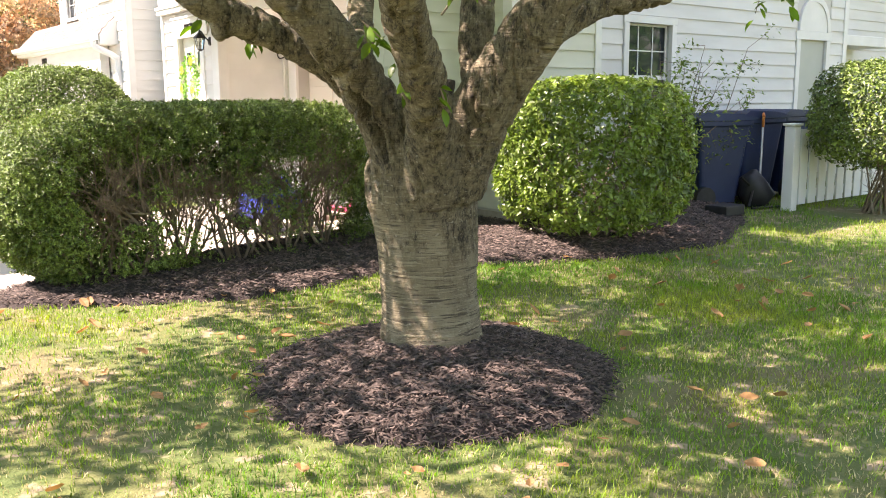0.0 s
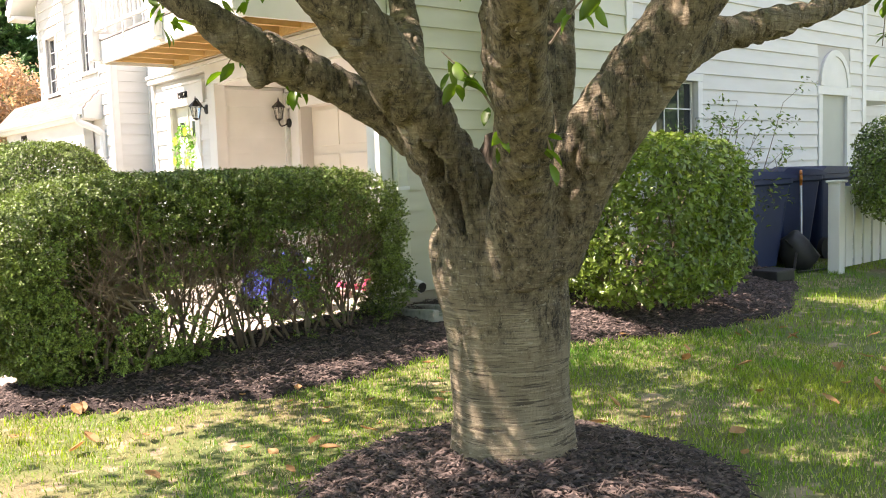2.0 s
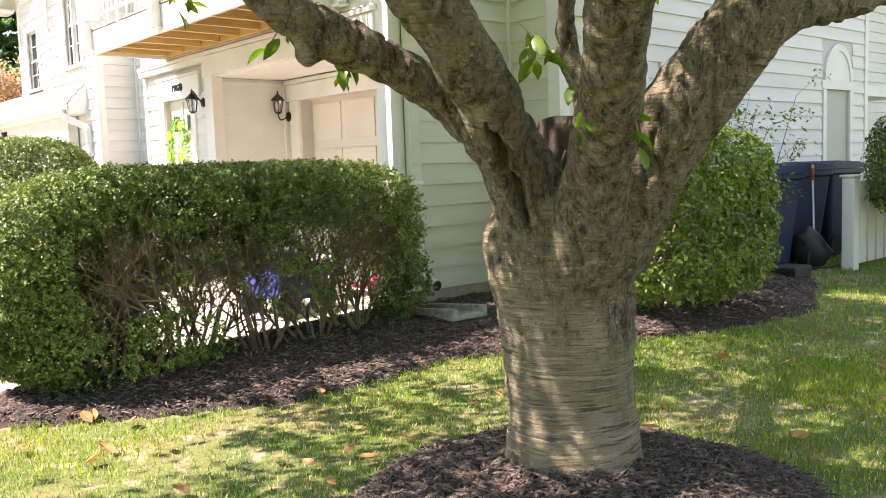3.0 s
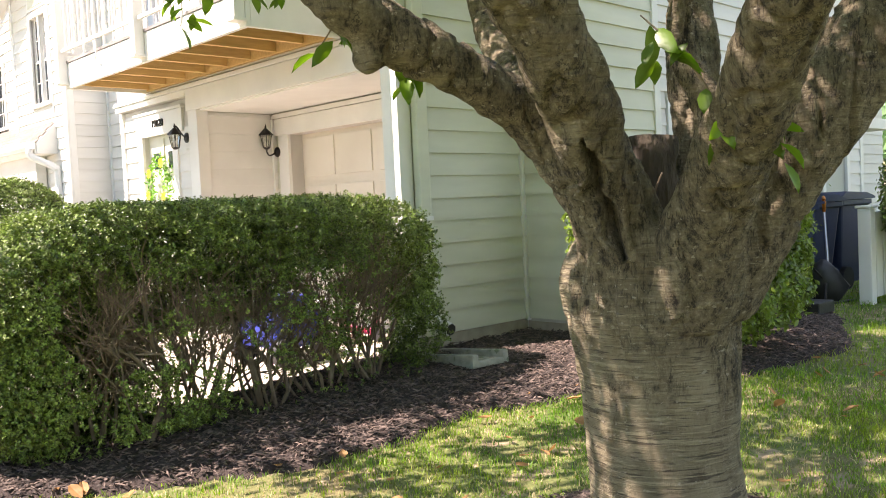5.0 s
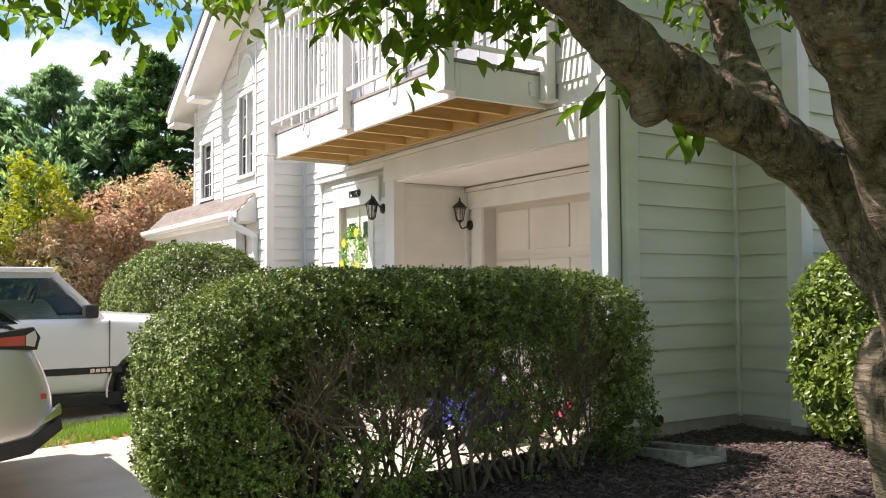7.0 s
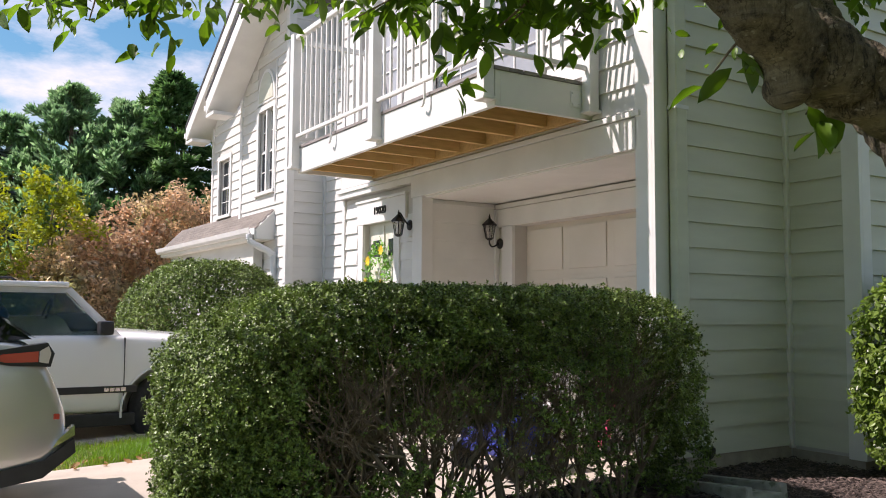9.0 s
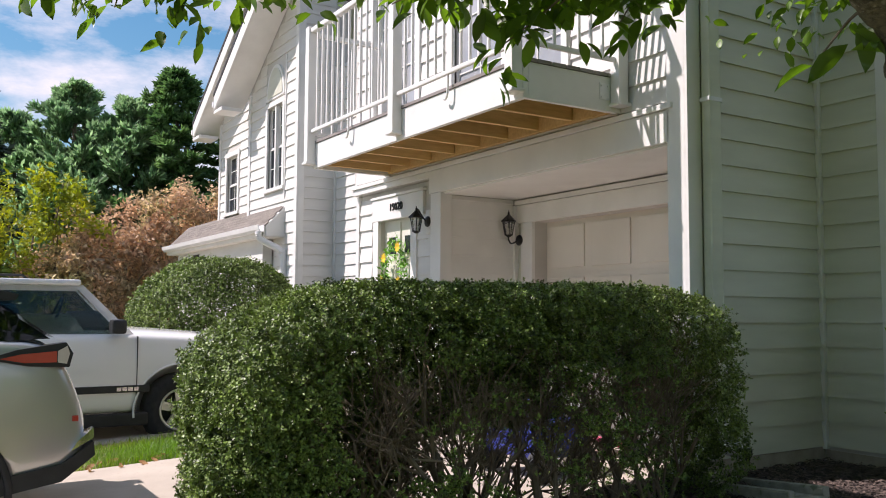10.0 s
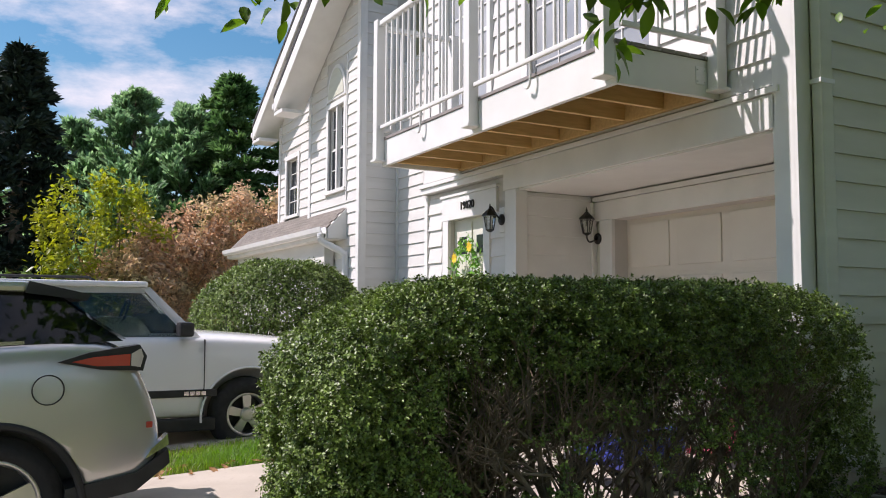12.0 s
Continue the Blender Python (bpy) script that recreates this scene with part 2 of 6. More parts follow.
def bark_material(name):
    """Cherry bark: grey-brown with pale level bands, rough patches and vertical splits."""
    m = bpy.data.materials.new(name)
    m.use_nodes = True
    n, l = m.node_tree.nodes, m.node_tree.links
    b = n["Principled BSDF"]
    b.inputs["Roughness"].default_value = 0.8
    tc = n.new("ShaderNodeTexCoord")

    def tex(scale, st, detail=5.0, rough=0.6):
        mp, z = n.new("ShaderNodeMapping"), n.new("ShaderNodeTexNoise")
        mp.inputs["Scale"].default_value = st
        z.inputs["Scale"].default_value, z.inputs["Detail"].default_value, z.inputs["Roughness"].default_value = scale, detail, rough
        l.new(tc.outputs["Object"], mp.inputs["Vector"])
        l.new(mp.outputs["Vector"], z.inputs["Vector"])
        return z.outputs["Fac"]

    def ramp_of(fac, stops):
        r = n.new("ShaderNodeValToRGB")
        while len(r.color_ramp.elements) < len(stops):
            r.color_ramp.elements.new(0.5)
        for e, (p, c) in zip(r.color_ramp.elements, stops):
            e.position, e.color = p, (*c, 1)
        l.new(fac, r.inputs["Fac"])
        return r.outputs["Color"]

    def mixed(fac, a, c):
        x = n.new("ShaderNodeMix")
        x.data_type = "RGBA"
        l.new(fac, x.inputs["Factor"])
        for s, v in (("A", a), ("B", c)):
            if isinstance(v, tuple):
                x.inputs[s].default_value = (*v, 1)
            else:
                l.new(v, x.inputs[s])
        return x.outputs["Result"]

    big = tex(5.0, (1, 1, 0.7))
    base = ramp_of(big, [(0.3, (0.18, 0.145, 0.090)), (0.5, (0.30, 0.245, 0.155)), (0.7, (0.40, 0.335, 0.22))])
    bands = tex(7.0, (0.8, 0.8, 11), 5.0, 0.65)
    c1 = mixed(ramp_of(bands, [(0.53, (0, 0, 0)), (0.60, (0.75, 0.75, 0.75))]), base, (0.47, 0.395, 0.26))
    dark = ramp_of(tex(10.0, (0.7, 0.7, 10), 4.0), [(0.56, (0, 0, 0)), (0.61, (0.8, 0.8, 0.8))])
    c2 = mixed(dark, c1, (0.075, 0.055, 0.036))
    # flaking plates on the older bark of the fork and limbs
    split_z, high, gap = n.new("ShaderNodeSeparateXYZ"), n.new("ShaderNodeMapRange"), n.new("ShaderNodeMath")
    l.new(tc.outputs["Object"], split_z.inputs["Vector"])
    high.inputs["From Min"].default_value, high.inputs["From Max"].default_value = 0.6, 1.4
    high.inputs["To Min"].default_value, high.inputs["To Max"].default_value = -0.10, 0.10
    l.new(split_z.outputs["Z"], high.inputs["Value"])
    gap.operation = "ADD"
    l.new(high.outputs["Result"], gap.inputs[0])
    l.new(tex(3.0, (1, 1, 0.6), 6.0, 0.7), gap.inputs[1])
    rough_patch = ramp_of(gap.outputs[0], [(0.46, (0, 0, 0)), (0.56, (1, 1, 1))])
    scab = ramp_of(tex(30.0, (1, 1, 0.6), 7.0, 0.8), [(0.38, (0.03, 0.022, 0.013)), (0.47, (0.165, 0.13, 0.078)), (0.58, (0.27, 0.22, 0.138)), (0.68, (0.43, 0.36, 0.24))])
    c3 = mixed(rough_patch, c2, scab)
    lich = ramp_of(tex(38.0, (1, 1, 1.6), 2.0), [(0.66, (0, 0, 0)), (0.70, (0.8, 0.8, 0.8))])
    c4 = mixed(lich, c3, (0.46, 0.40, 0.30))
    split = ramp_of(tex(3.4, (2.6, 2.6, 0.5), 5.0, 0.7), [(0.485, (0, 0, 0)), (0.5, (0.9, 0.9, 0.9)), (0.515, (0, 0, 0))])
    where = n.new("ShaderNodeMath")
    where.operation = "MULTIPLY"
    l.new(split, where.inputs[0])
    l.new(rough_patch, where.inputs[1])
    c5 = mixed(where.outputs[0], c4, (0.022, 0.015, 0.010))
    l.new(c5, b.inputs["Base Color"])
    add = n.new("ShaderNodeMath")
    add.operation = "ADD"
    l.new(bands, add.inputs[0])
    l.new(tex(30.0, (1, 1, 0.6), 7.0, 0.8), add.inputs[1])
    bp = n.new("ShaderNodeBump")
    bp.inputs["Strength"].default_value, bp.inputs["Distance"].default_value = 1.0, 0.03
    l.new(add.outputs[0], bp.inputs["Height"])
    l.new(bp.outputs["Normal"], b.inputs["Normal"])
    return m


BARK = bark_material("cherry_bark")
# brown of decayed wood, taken darker for the shade inside the fork
DEADWOODSHADE = mat("decayed_wood_and_shade", [(0.03, 0.023, 0.016), (0.085, 0.064, 0.044)], 18, 0.95, bump=0.9, bump_scale=45, stretch_by=(1, 1, 0.3), bump_dist=0.03)


# ---- mesh helpers ----
def part(name, bm, material, parent=None, label=""):
    """Links a bmesh as one mesh object, under a thing or a part where one is given."""
    me = bpy.data.meshes.new(name)
    bm.to_mesh(me)
    bm.free()
    if material:
        me.materials.append(material)
    ob = new(name, me)
    if parent:
        ob.parent = parent
        ob.matrix_parent_inverse = parent.matrix_world.inverted() if parent.matrix_basis == Matrix() else Matrix()
    return tagged(ob, label) if label else ob


def smooth(ob):
    ob.data.polygons.foreach_set("use_smooth", [True] * len(ob.data.polygons))
    return ob


def box(x0, x1, y0, y1, z0, z1, bevel=0.0, bm=None):
    """A bevelled block between two corners, added to bm."""
    bm = bm or bmesh.new()
    got = bmesh.ops.create_cube(bm, size=1)["verts"]
    bmesh.ops.transform(bm, matrix=Matrix.Translation(((x0 + x1) / 2, (y0 + y1) / 2, (z0 + z1) / 2)) @ Matrix.Diagonal((abs(x1 - x0), abs(y1 - y0), abs(z1 - z0), 1)), verts=got)
    if bevel:
        edges = list({e for v in got for e in v.link_edges})
        bmesh.ops.bevel(bm, geom=edges, offset=bevel, segments=2, affect="EDGES", profile=0.6)
    return bm


def tube(points, radii, seg=10, bm=None, wobble=0.0, caps=True):
    """A round bar of changing radius along a smooth line through the points."""
    bm = bm or bmesh.new()
    pts = [Vector(p) for p in points]
    if isinstance(radii, (int, float)):
        radii = [radii] * len(pts)
    rings, up = [], Vector((0.13, 0.31, 0.94))
    for i, p in enumerate(pts):
        d = (pts[min(i + 1, len(pts) - 1)] - pts[max(i - 1, 0)]).normalized()
        a = d.cross(up if abs(d.dot(up)) < 0.95 else Vector((1, 0, 0))).normalized()
        b = d.cross(a)
        ring = []
        for k in range(seg):
            an = 2 * math.pi * k / seg
            r = radii[i] * (1 + wobble * noise.noise(p * 6 + Vector((math.cos(an), math.sin(an), 0))))
            ring.append(bm.verts.new(p + a * math.cos(an) * r + b * math.sin(an) * r))
        rings.append(ring)
    for r0, r1 in zip(rings, rings[1:]):
        for k in range(seg):
            bm.faces.new((r0[k], r0[(k + 1) % seg], r1[(k + 1) % seg], r1[k]))
    if caps:
        bm.faces.new(rings[0][::-1])
        bm.faces.new(rings[-1])
    return bm


def spline(points, n):
    """n points on a smooth curve through the points, which may carry a radius as a fourth number."""
    p = np.array(points, float)
    ext = np.vstack([2 * p[0] - p[1], p, 2 * p[-1] - p[-2]])
    res = []
    for u in np.linspace(0, len(p) - 1 - 1e-6, n):
        i = int(u)
        f = u - i
        a, b, c, d = ext[i], ext[i + 1], ext[i + 2], ext[i + 3]
        res.append(0.5 * (2 * b + (c - a) * f + (2 * a - 5 * b + 4 * c - d) * f * f + (3 * b - a - 3 * c + d) * f ** 3))
    return np.array(res)


def prism(outline, axis, a, b, bm=None):
    """A flat outline of (u, v) pairs pushed from a to b along x, y or z."""
    bm = bm or bmesh.new()

    def at(u, v, w):
        return {"x": (w, u, v), "y": (u, w, v), "z": (u, v, w)}[axis]
    lo = [bm.verts.new(at(u, v, a)) for u, v in outline]
    hi = [bm.verts.new(at(u, v, b)) for u, v in outline]
    n = len(outline)
    bm.faces.new(lo)
    bm.faces.new(hi[::-1])
    for i in range(n):
        bm.faces.new((lo[i], hi[i], hi[(i + 1) % n], lo[(i + 1) % n]))
    bmesh.ops.recalc_face_normals(bm, faces=bm.faces[:])
    return bm


def leaves(name, pos, nrm, size, material, parent=None, label="", aspect=0.5, curl=0.25, seed=1, spread=0.7):
    """Many small folded leaves as one mesh: places, the way each one faces, and a size."""
    rng = np.random.default_rng(seed)
    n = len(pos)
    nrm = nrm + rng.normal(0, spread, (n, 3))
    nrm /= np.linalg.norm(nrm, axis=1)[:, None] + 1e-9
    t = np.cross(nrm, rng.normal(0, 1, (n, 3)))
    t /= np.linalg.norm(t, axis=1)[:, None] + 1e-9
    s = np.cross(nrm, t)
    L = (size * rng.uniform(0.6, 1.3, n))[:, None]
    w = L * aspect
    base, tip = pos - t * L * 0.5, pos + t * L * 0.5 - nrm * L * curl * 0.4
    mid = pos - t * L * 0.05
    lft, rgt = mid + s * w * 0.5 + nrm * L * curl * 0.3, mid - s * w * 0.5 + nrm * L * curl * 0.3
    co = np.stack([base, rgt, tip, lft], 1).reshape(-1, 3)
    i = np.arange(n)[:, None] * 4
    tri = np.concatenate([i + np.array([[0, 1, 2]]), i + np.array([[0, 2, 3]])], 1).reshape(-1, 3)
    return soup(name, co, tri, material, parent, label)


def soup(name, co, tri, material, parent=None, label=""):
    """One mesh from arrays of places and triangles."""
    me = bpy.data.meshes.new(name)
    me.vertices.add(len(co))
    me.vertices.foreach_set("co", np.ascontiguousarray(co, dtype=np.float32).ravel())
    me.loops.add(tri.size)
    me.loops.foreach_set("vertex_index", np.ascontiguousarray(tri, dtype=np.int32).ravel())
    me.polygons.add(len(tri))
    me.polygons.foreach_set("loop_start", np.arange(0, tri.size, 3, dtype=np.int32))
    me.update(calc_edges=True)
    me.validate()
    me.materials.append(material)
    ob = new(name, me)
    ob.parent = parent
    return tagged(ob, label, kind="stuff")


def thing(name, label, category, group="", kind="", at=(0, 0, 0)):
    """An Empty at a thing's base, that will hold its parts."""
    ob = new(name)
    ob.empty_display_size = 0.1
    return tagged(ob, label, category, group, kind)


# ---- ground ----
def sstep(a, b, v):
    u = min(1, max(0, (v - a) / (b - a)))
    return u * u * (3 - 2 * u)


def ground_z(x, y):
    lawn = 0.012 * max(-8, min(x, 14)) + 0.018 * max(-4, min(y, 8))
    drive = 0.19 + 0.05 * (max(-4, min(x, 4.4)) - 4.4)
    s = sstep(6.2, 7.3, y) * (1 - sstep(4.4, 5.0, x))
    return lawn * (1 - s) + drive * s


def axis_steps(near, far, lo, hi):
    v = list(np.arange(lo, hi + 1e-6, near))
    return [-far, -far / 4, lo - 30, lo - 12, lo - 5] + v + [hi + 5, hi + 12, hi + 30, far / 4, far]


bm = bmesh.new()
gx, gy = axis_steps(0.2, 900, -3, 14), axis_steps(0.2, 900, -3, 15)
grid = [[bm.verts.new((x, y, ground_z(x, y) - 0.012 + 0.008 * noise.noise(Vector((x * 2, y * 2, 0))))) for y in gy] for x in gx]
for i in range(len(gx) - 1):
    for j in range(len(gy) - 1):
        bm.faces.new((grid[i][j], grid[i + 1][j], grid[i + 1][j + 1], grid[i][j + 1]))
ground = smooth(part("ground", bm, TURF))
tagged(ground, "patchy green lawn soil sloping gently up to house", "lawn", kind="structure")


def slab(name, x0, x1, y0, y1, label):
    """A concrete drive of cast panels with open joints, that follows the slope."""
    root = thing(name, label, "driveway", kind="structure")
    xs = list(np.arange(x1, x0, -3.0)) + [x0]
    for xa, xb in zip(xs, xs[1:]):
        b = bmesh.new()
        n = 8
        top = []
        for k in range(n + 1):
            x = xa - 0.008 + (xb + 0.008 - xa + 0.008) * k / n
            top.append((b.verts.new((x, y0, ground_z(x, 8) + 0.012)), b.verts.new((x, y1, ground_z(x, 8) + 0.012)),
                        b.verts.new((x, y0, ground_z(x, 8) - 0.12)), b.verts.new((x, y1, ground_z(x, 8) - 0.12))))
        for p, q in zip(top, top[1:]):
            b.faces.new((p[0], q[0], q[1], p[1]))
            b.faces.new((p[0], p[2], q[2], q[0]))
            b.faces.new((p[1], q[1], q[3], p[3]))
        for p in (top[0], top[-1]):
            b.faces.new((p[0], p[1], p[3], p[2]))
        bmesh.ops.recalc_face_normals(b, faces=b.faces[:])
        part("concrete_panel", b, CONC, root)
    return root


slab("driveway_1", -12, 5.55, 7.3, 10.55, "pale sunlit concrete driveway in front of garage")
slab("driveway_2", -12, 5.3, 11.75, 21.5, "pale concrete driveway of neighbouring house")


# ---- walls ----
EXPOSURE = 0.178


def boards(parent, facing, plane, u0, u1, z0, z1, holes=(), top=None, material=None):
    """Lap boards on a wall. facing: '-x' or '-y'. holes: (u0, u1, z0, z1). top: height limit at u, for gables."""
    k = 0
    z = z0
    while z < z1 - 0.01:
        za, zb = z, min(z + EXPOSURE + 0.02, z1)
        spans = [(u0, u1)]
        for h0, h1, hz0, hz1 in holes:
            if za < hz1 - 0.02 and zb > hz0 + 0.02:
                cut = []
                for a, b in spans:
                    if h0 > a:
                        cut.append((a, min(b, h0)))
                    if h1 < b:
                        cut.append((max(a, h1), b))
                spans = [(a, b) for a, b in cut if b - a > 0.01] if h0 < u1 and h1 > u0 else spans
        if top:
            clipped = []
            for a, b in spans:
                us = [u for u in np.linspace(a, b, 60) if top(u) > zb]
                if us:
                    clipped.append((min(us), max(us)))
            spans = clipped
        for a, b in spans:
            bm = bmesh.new()
            prof = [(0.0, za), (-0.023, za), (-0.022, za + 0.008), (-0.003, zb), (0.0, zb)]
            ends = []
            for u in (a, b):
                ends.append([bm.verts.new((plane + d, u, zz) if facing == "-x" else (u, plane + d, zz)) for d, zz in prof])
            for i in range(5):
                bm.faces.new((ends[0][i], ends[1][i], ends[1][(i + 1) % 5], ends[0][(i + 1) % 5]))
            bm.faces.new(ends[0])
            bm.faces.new(ends[1][::-1])
            bmesh.ops.recalc_face_normals(bm, faces=bm.faces[:])
            part("lap_board", bm, material or SHADESIDING, parent)
        z += EXPOSURE
        k += 1


def wall(name, x0, x1, y0, y1, z0, z1, label, holes=(), along="y"):
    """A wall with thickness, cut through where it has openings."""
    us = sorted({y0, y1, *[h for q in holes for h in q[:2]]} if along == "y" else {x0, x1, *[h for q in holes for h in q[:2]]})
    zs = sorted({z0, z1, *[h for q in holes for h in q[2:]]})
    bm = bmesh.new()
    for a, b in zip(us, us[1:]):
        for c, d in zip(zs, zs[1:]):
            if any(h[0] <= a and h[1] >= b and h[2] <= c and h[3] >= d for h in holes):
                continue
            if along == "y":
                box(x0, x1, a, b, c, d, bm=bm)
            else:
                box(a, b, y0, y1, c, d, bm=bm)
    ob = part(name, bm, WALLIN)
    return tagged(ob, label, "wall", kind="structure")


def trim(parent, *boxes, name="trim_board", material=None):
    for bx in boxes:
        part(name, box(*bx, bevel=0.004), material or TRIM, parent)


# ---- the house: front, garage recess, side, bay ----
HX, SY, TOP = 4.48, 6.90, 5.35
front = wall("wall_front_upper", HX + 0.02, HX + 0.195, SY + 0.02, 11.86, 2.50, TOP, "cream lap-sided upper front wall above garage", holes=[(8.15, 9.75, 3.06, 5.15), (10.45, 11.35, 3.4, 5.0), (10.16, 11.86, 2.50, 2.66)])
boards(front, "-x", HX + 0.02, SY + 0.11, 11.80, 2.78, TOP, holes=[(8.05, 9.85, 3.0, 5.25), (10.35, 11.45, 3.3, 5.1)], material=WHITESIDING)
trim(front, (HX - 0.012, HX + 0.02, 7.04, 10.16, 2.50, 2.72), (HX - 0.03, HX + 0.018, 7.00, 11.86, 2.725, 2.765), (HX - 0.01, HX + 0.018, 10.165, 11.86, 2.662, 2.722))
pier = wall("wall_front_pier", HX + 0.025, 5.6, SY + 0.03, 7.05, 0.2, 2.495, "white garage corner pier dappled by sun")
trim(pier, (HX - 0.012, HX + 0.02, SY - 0.008, 7.055, 0.24, TOP))
trim(pier, (HX, 5.55, 7.054, 7.066, 0.24, 2.49))
recess = wall("wall_recess", 4.60, 5.6, 9.98, 10.14, 0.2, 2.50, "lap-sided wall of garage recess, boards brightened for bounced light")
# brighter trim paint on these boards stands in for light bounced off driveway
boards(recess, "-y", 9.98, 4.60, 5.345, 0.3, 2.48, material=TRIM)
trim(recess, (HX - 0.01, 4.598, 9.945, 10.13, 0.22, 2.498), (5.345, 5.399, 9.935, 9.978, 0.22, 2.42))
soffit = part("ceiling", box(HX + 0.03, 5.6, 7.06, 9.97, 2.485, 2.56), TRIM)
tagged(soffit, "smooth white painted ceiling over garage recess", "ceiling", kind="structure")
gback = wall("wall_garage", 5.40, 5.65, 7.06, 9.98, 0.2, 2.50, "cream wall round recessed garage door", holes=[(7.25, 9.68, 0.2, 2.24)])
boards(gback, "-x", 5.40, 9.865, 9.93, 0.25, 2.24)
trim(gback, (5.362, 5.40, 9.68, 9.86, 0.21, 2.24), (5.362, 5.40, 7.07, 7.25, 0.21, 2.24), (5.36, 5.40, 7.07, 9.93, 2.242, 2.42), (5.35, 5.40, 7.07, 9.95, 2.425, 2.47))
gdoor = thing("garage_door", "closed cream sectional garage door with raised panels", "garage door")
part("door_leaf", box(5.55, 5.6, 7.25, 9.68, 0.2, 2.24), GARAGE, gdoor)
for r in range(4):
    for c in range(4):
        y0, z0 = 7.25 + c * 0.6075, 0.21 + r * 0.508
        b = box(5.535, 5.552, y0 + 0.045, y0 + 0.548, z0 + 0.05, z0 + 0.458, bevel=0.006)
        part("raised_panel", b, GARAGE, gdoor)
for r in range(4):
    part("section_rail", box(5.543, 5.551, 7.25, 9.68, 0.204 + r * 0.508, 0.214 + r * 0.508 - 0.006), GARAGE, gdoor)

DX = 4.56
dwall = wall("wall_door", DX, DX + 0.16, 10.14, 11.86, 0.2, 2.655, "white lap-sided entrance wall beside garage", holes=[(10.62, 11.33, 0.25, 2.33)])
boards(dwall, "-x", DX, 10.18, 10.50, 0.30, 2.33, material=WHITESIDING)
boards(dwall, "-x", DX, 11.50, 11.80, 0.30, 2.6, material=WHITESIDING)
trim(dwall, (DX - 0.034, DX, 10.50, 10.62, 0.25, 2.33), (DX - 0.034, DX, 11.33, 11.45, 0.25, 2.33), (DX - 0.036, DX, 10.37, 11.47, 2.332, 2.57), (DX - 0.05, DX, 10.35, 11.49, 2.572, 2.60),
     (DX - 0.034, DX + 0.03, 11.802, 11.875, 0.24, 2.655), (DX - 0.034, DX, 10.162, 10.20, 0.24, 2.655))
door = thing("front_door", "pale entrance door with square lights and flower wreath", "door", kind="structure")
part("door_leaf", box(DX + 0.05, DX + 0.09, 10.62, 11.33, 0.27, 2.33, bevel=0.004), DOORPAINT, door)
part("threshold", box(DX - 0.05, DX + 0.1, 10.6, 11.35, 0.2, 0.268, bevel=0.006), STONE, door)
for y0 in (10.70, 11.05):
    for z0, z1 in ((0.5, 1.15), (1.25, 1.85)):
        part("panel", box(DX + 0.042, DX + 0.052, y0, y0 + 0.2, z0, z1, bevel=0.004), DOORPAINT, door)
    part("light", box(DX + 0.043, DX + 0.053, y0 + 0.02, y0 + 0.17, 1.97, 2.15), WINDOWGLASS, door)
part("hinge_rail", box(DX + 0.035, DX + 0.051, 10.955, 10.965, 0.3, 2.3), DOORPAINT, door)


def number(text, m, size, label):
    cu = bpy.data.curves.new("number", "FONT")
    cu.body, cu.size, cu.extrude, cu.align_x, cu.align_y = text, size, 0.006, "CENTER", "CENTER"
    t = new("number_text", cu)
    t.matrix_basis = m
    bpy.context.view_layer.update()
    me = bpy.data.meshes.new_from_object(t.evaluated_get(bpy.context.evaluated_depsgraph_get()))
    bpy.data.objects.remove(t)
    ob = new("house_number", me)
    me.transform(m)
    me.materials.clear()
    me.materials.append(BLACK)
    return tagged(ob, label, "number")


number("19020", pose(DX - 0.042, 10.92, 2.455, 90, 0, -90), 0.115, "black house number 19020 above front door")

side = wall("wall_side", HX + 0.2, 5.9, SY + 0.01, SY + 0.17, 0.2, TOP, "lap-sided side wall of house with shade put into its paint", along="x")
# these boards carry the side's shade in their colour
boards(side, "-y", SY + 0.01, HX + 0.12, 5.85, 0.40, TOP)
trim(side, (HX - 0.012, HX + 0.115, SY - 0.026, SY + 0.008, 0.38, TOP), (5.852, 5.885, SY - 0.03, SY + 0.008, 0.38, TOP))
part("foundation", box(HX + 0.01, 5.88, SY + 0.002, SY + 0.19, -0.1, 0.392), FOUND, side)
BX, BY, BX1 = 5.9, 6.33, 7.16
bay = wall("wall_bay", BX, BX1, BY, SY + 0.2, 0.2, TOP, "lap-sided bay projecting from house with shade put into its paint", along="x")
# same shade-coloured boards as the side wall
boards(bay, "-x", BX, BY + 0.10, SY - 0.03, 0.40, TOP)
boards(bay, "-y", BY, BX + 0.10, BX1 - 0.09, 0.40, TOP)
trim(bay, (BX - 0.034, BX - 0.001, BY - 0.034, BY + 0.10, 0.36, TOP), (BX - 0.001, BX + 0.10, BY - 0.034, BY - 0.001, 0.36, TOP), (BX - 0.032, BX - 0.001, SY - 0.03, SY + 0.0, 0.38, TOP),
     (BX1 - 0.09, BX1 + 0.004, BY - 0.034, BY - 0.001, 0.36, TOP))
part("foundation", box(BX - 0.006, BX1 - 0.02, BY - 0.006, SY, -0.1, 0.372), FOUND, bay)
back = wall("wall_side_rear", BX1, 13.5, SY, SY + 0.18, 0.15, TOP, "shaded white lap-sided rear side wall", along="x", holes=[(8.30, 9.12, 1.12, 2.40), (12.16, 12.90, 0.35, 2.34)])
boards(back, "-y", SY, BX1 + 0.01, 13.4, 0.36, TOP, holes=[(8.20, 9.22, 1.02, 2.50), (12.05, 13.01, 0.3, 3.0)], material=WHITESIDING)
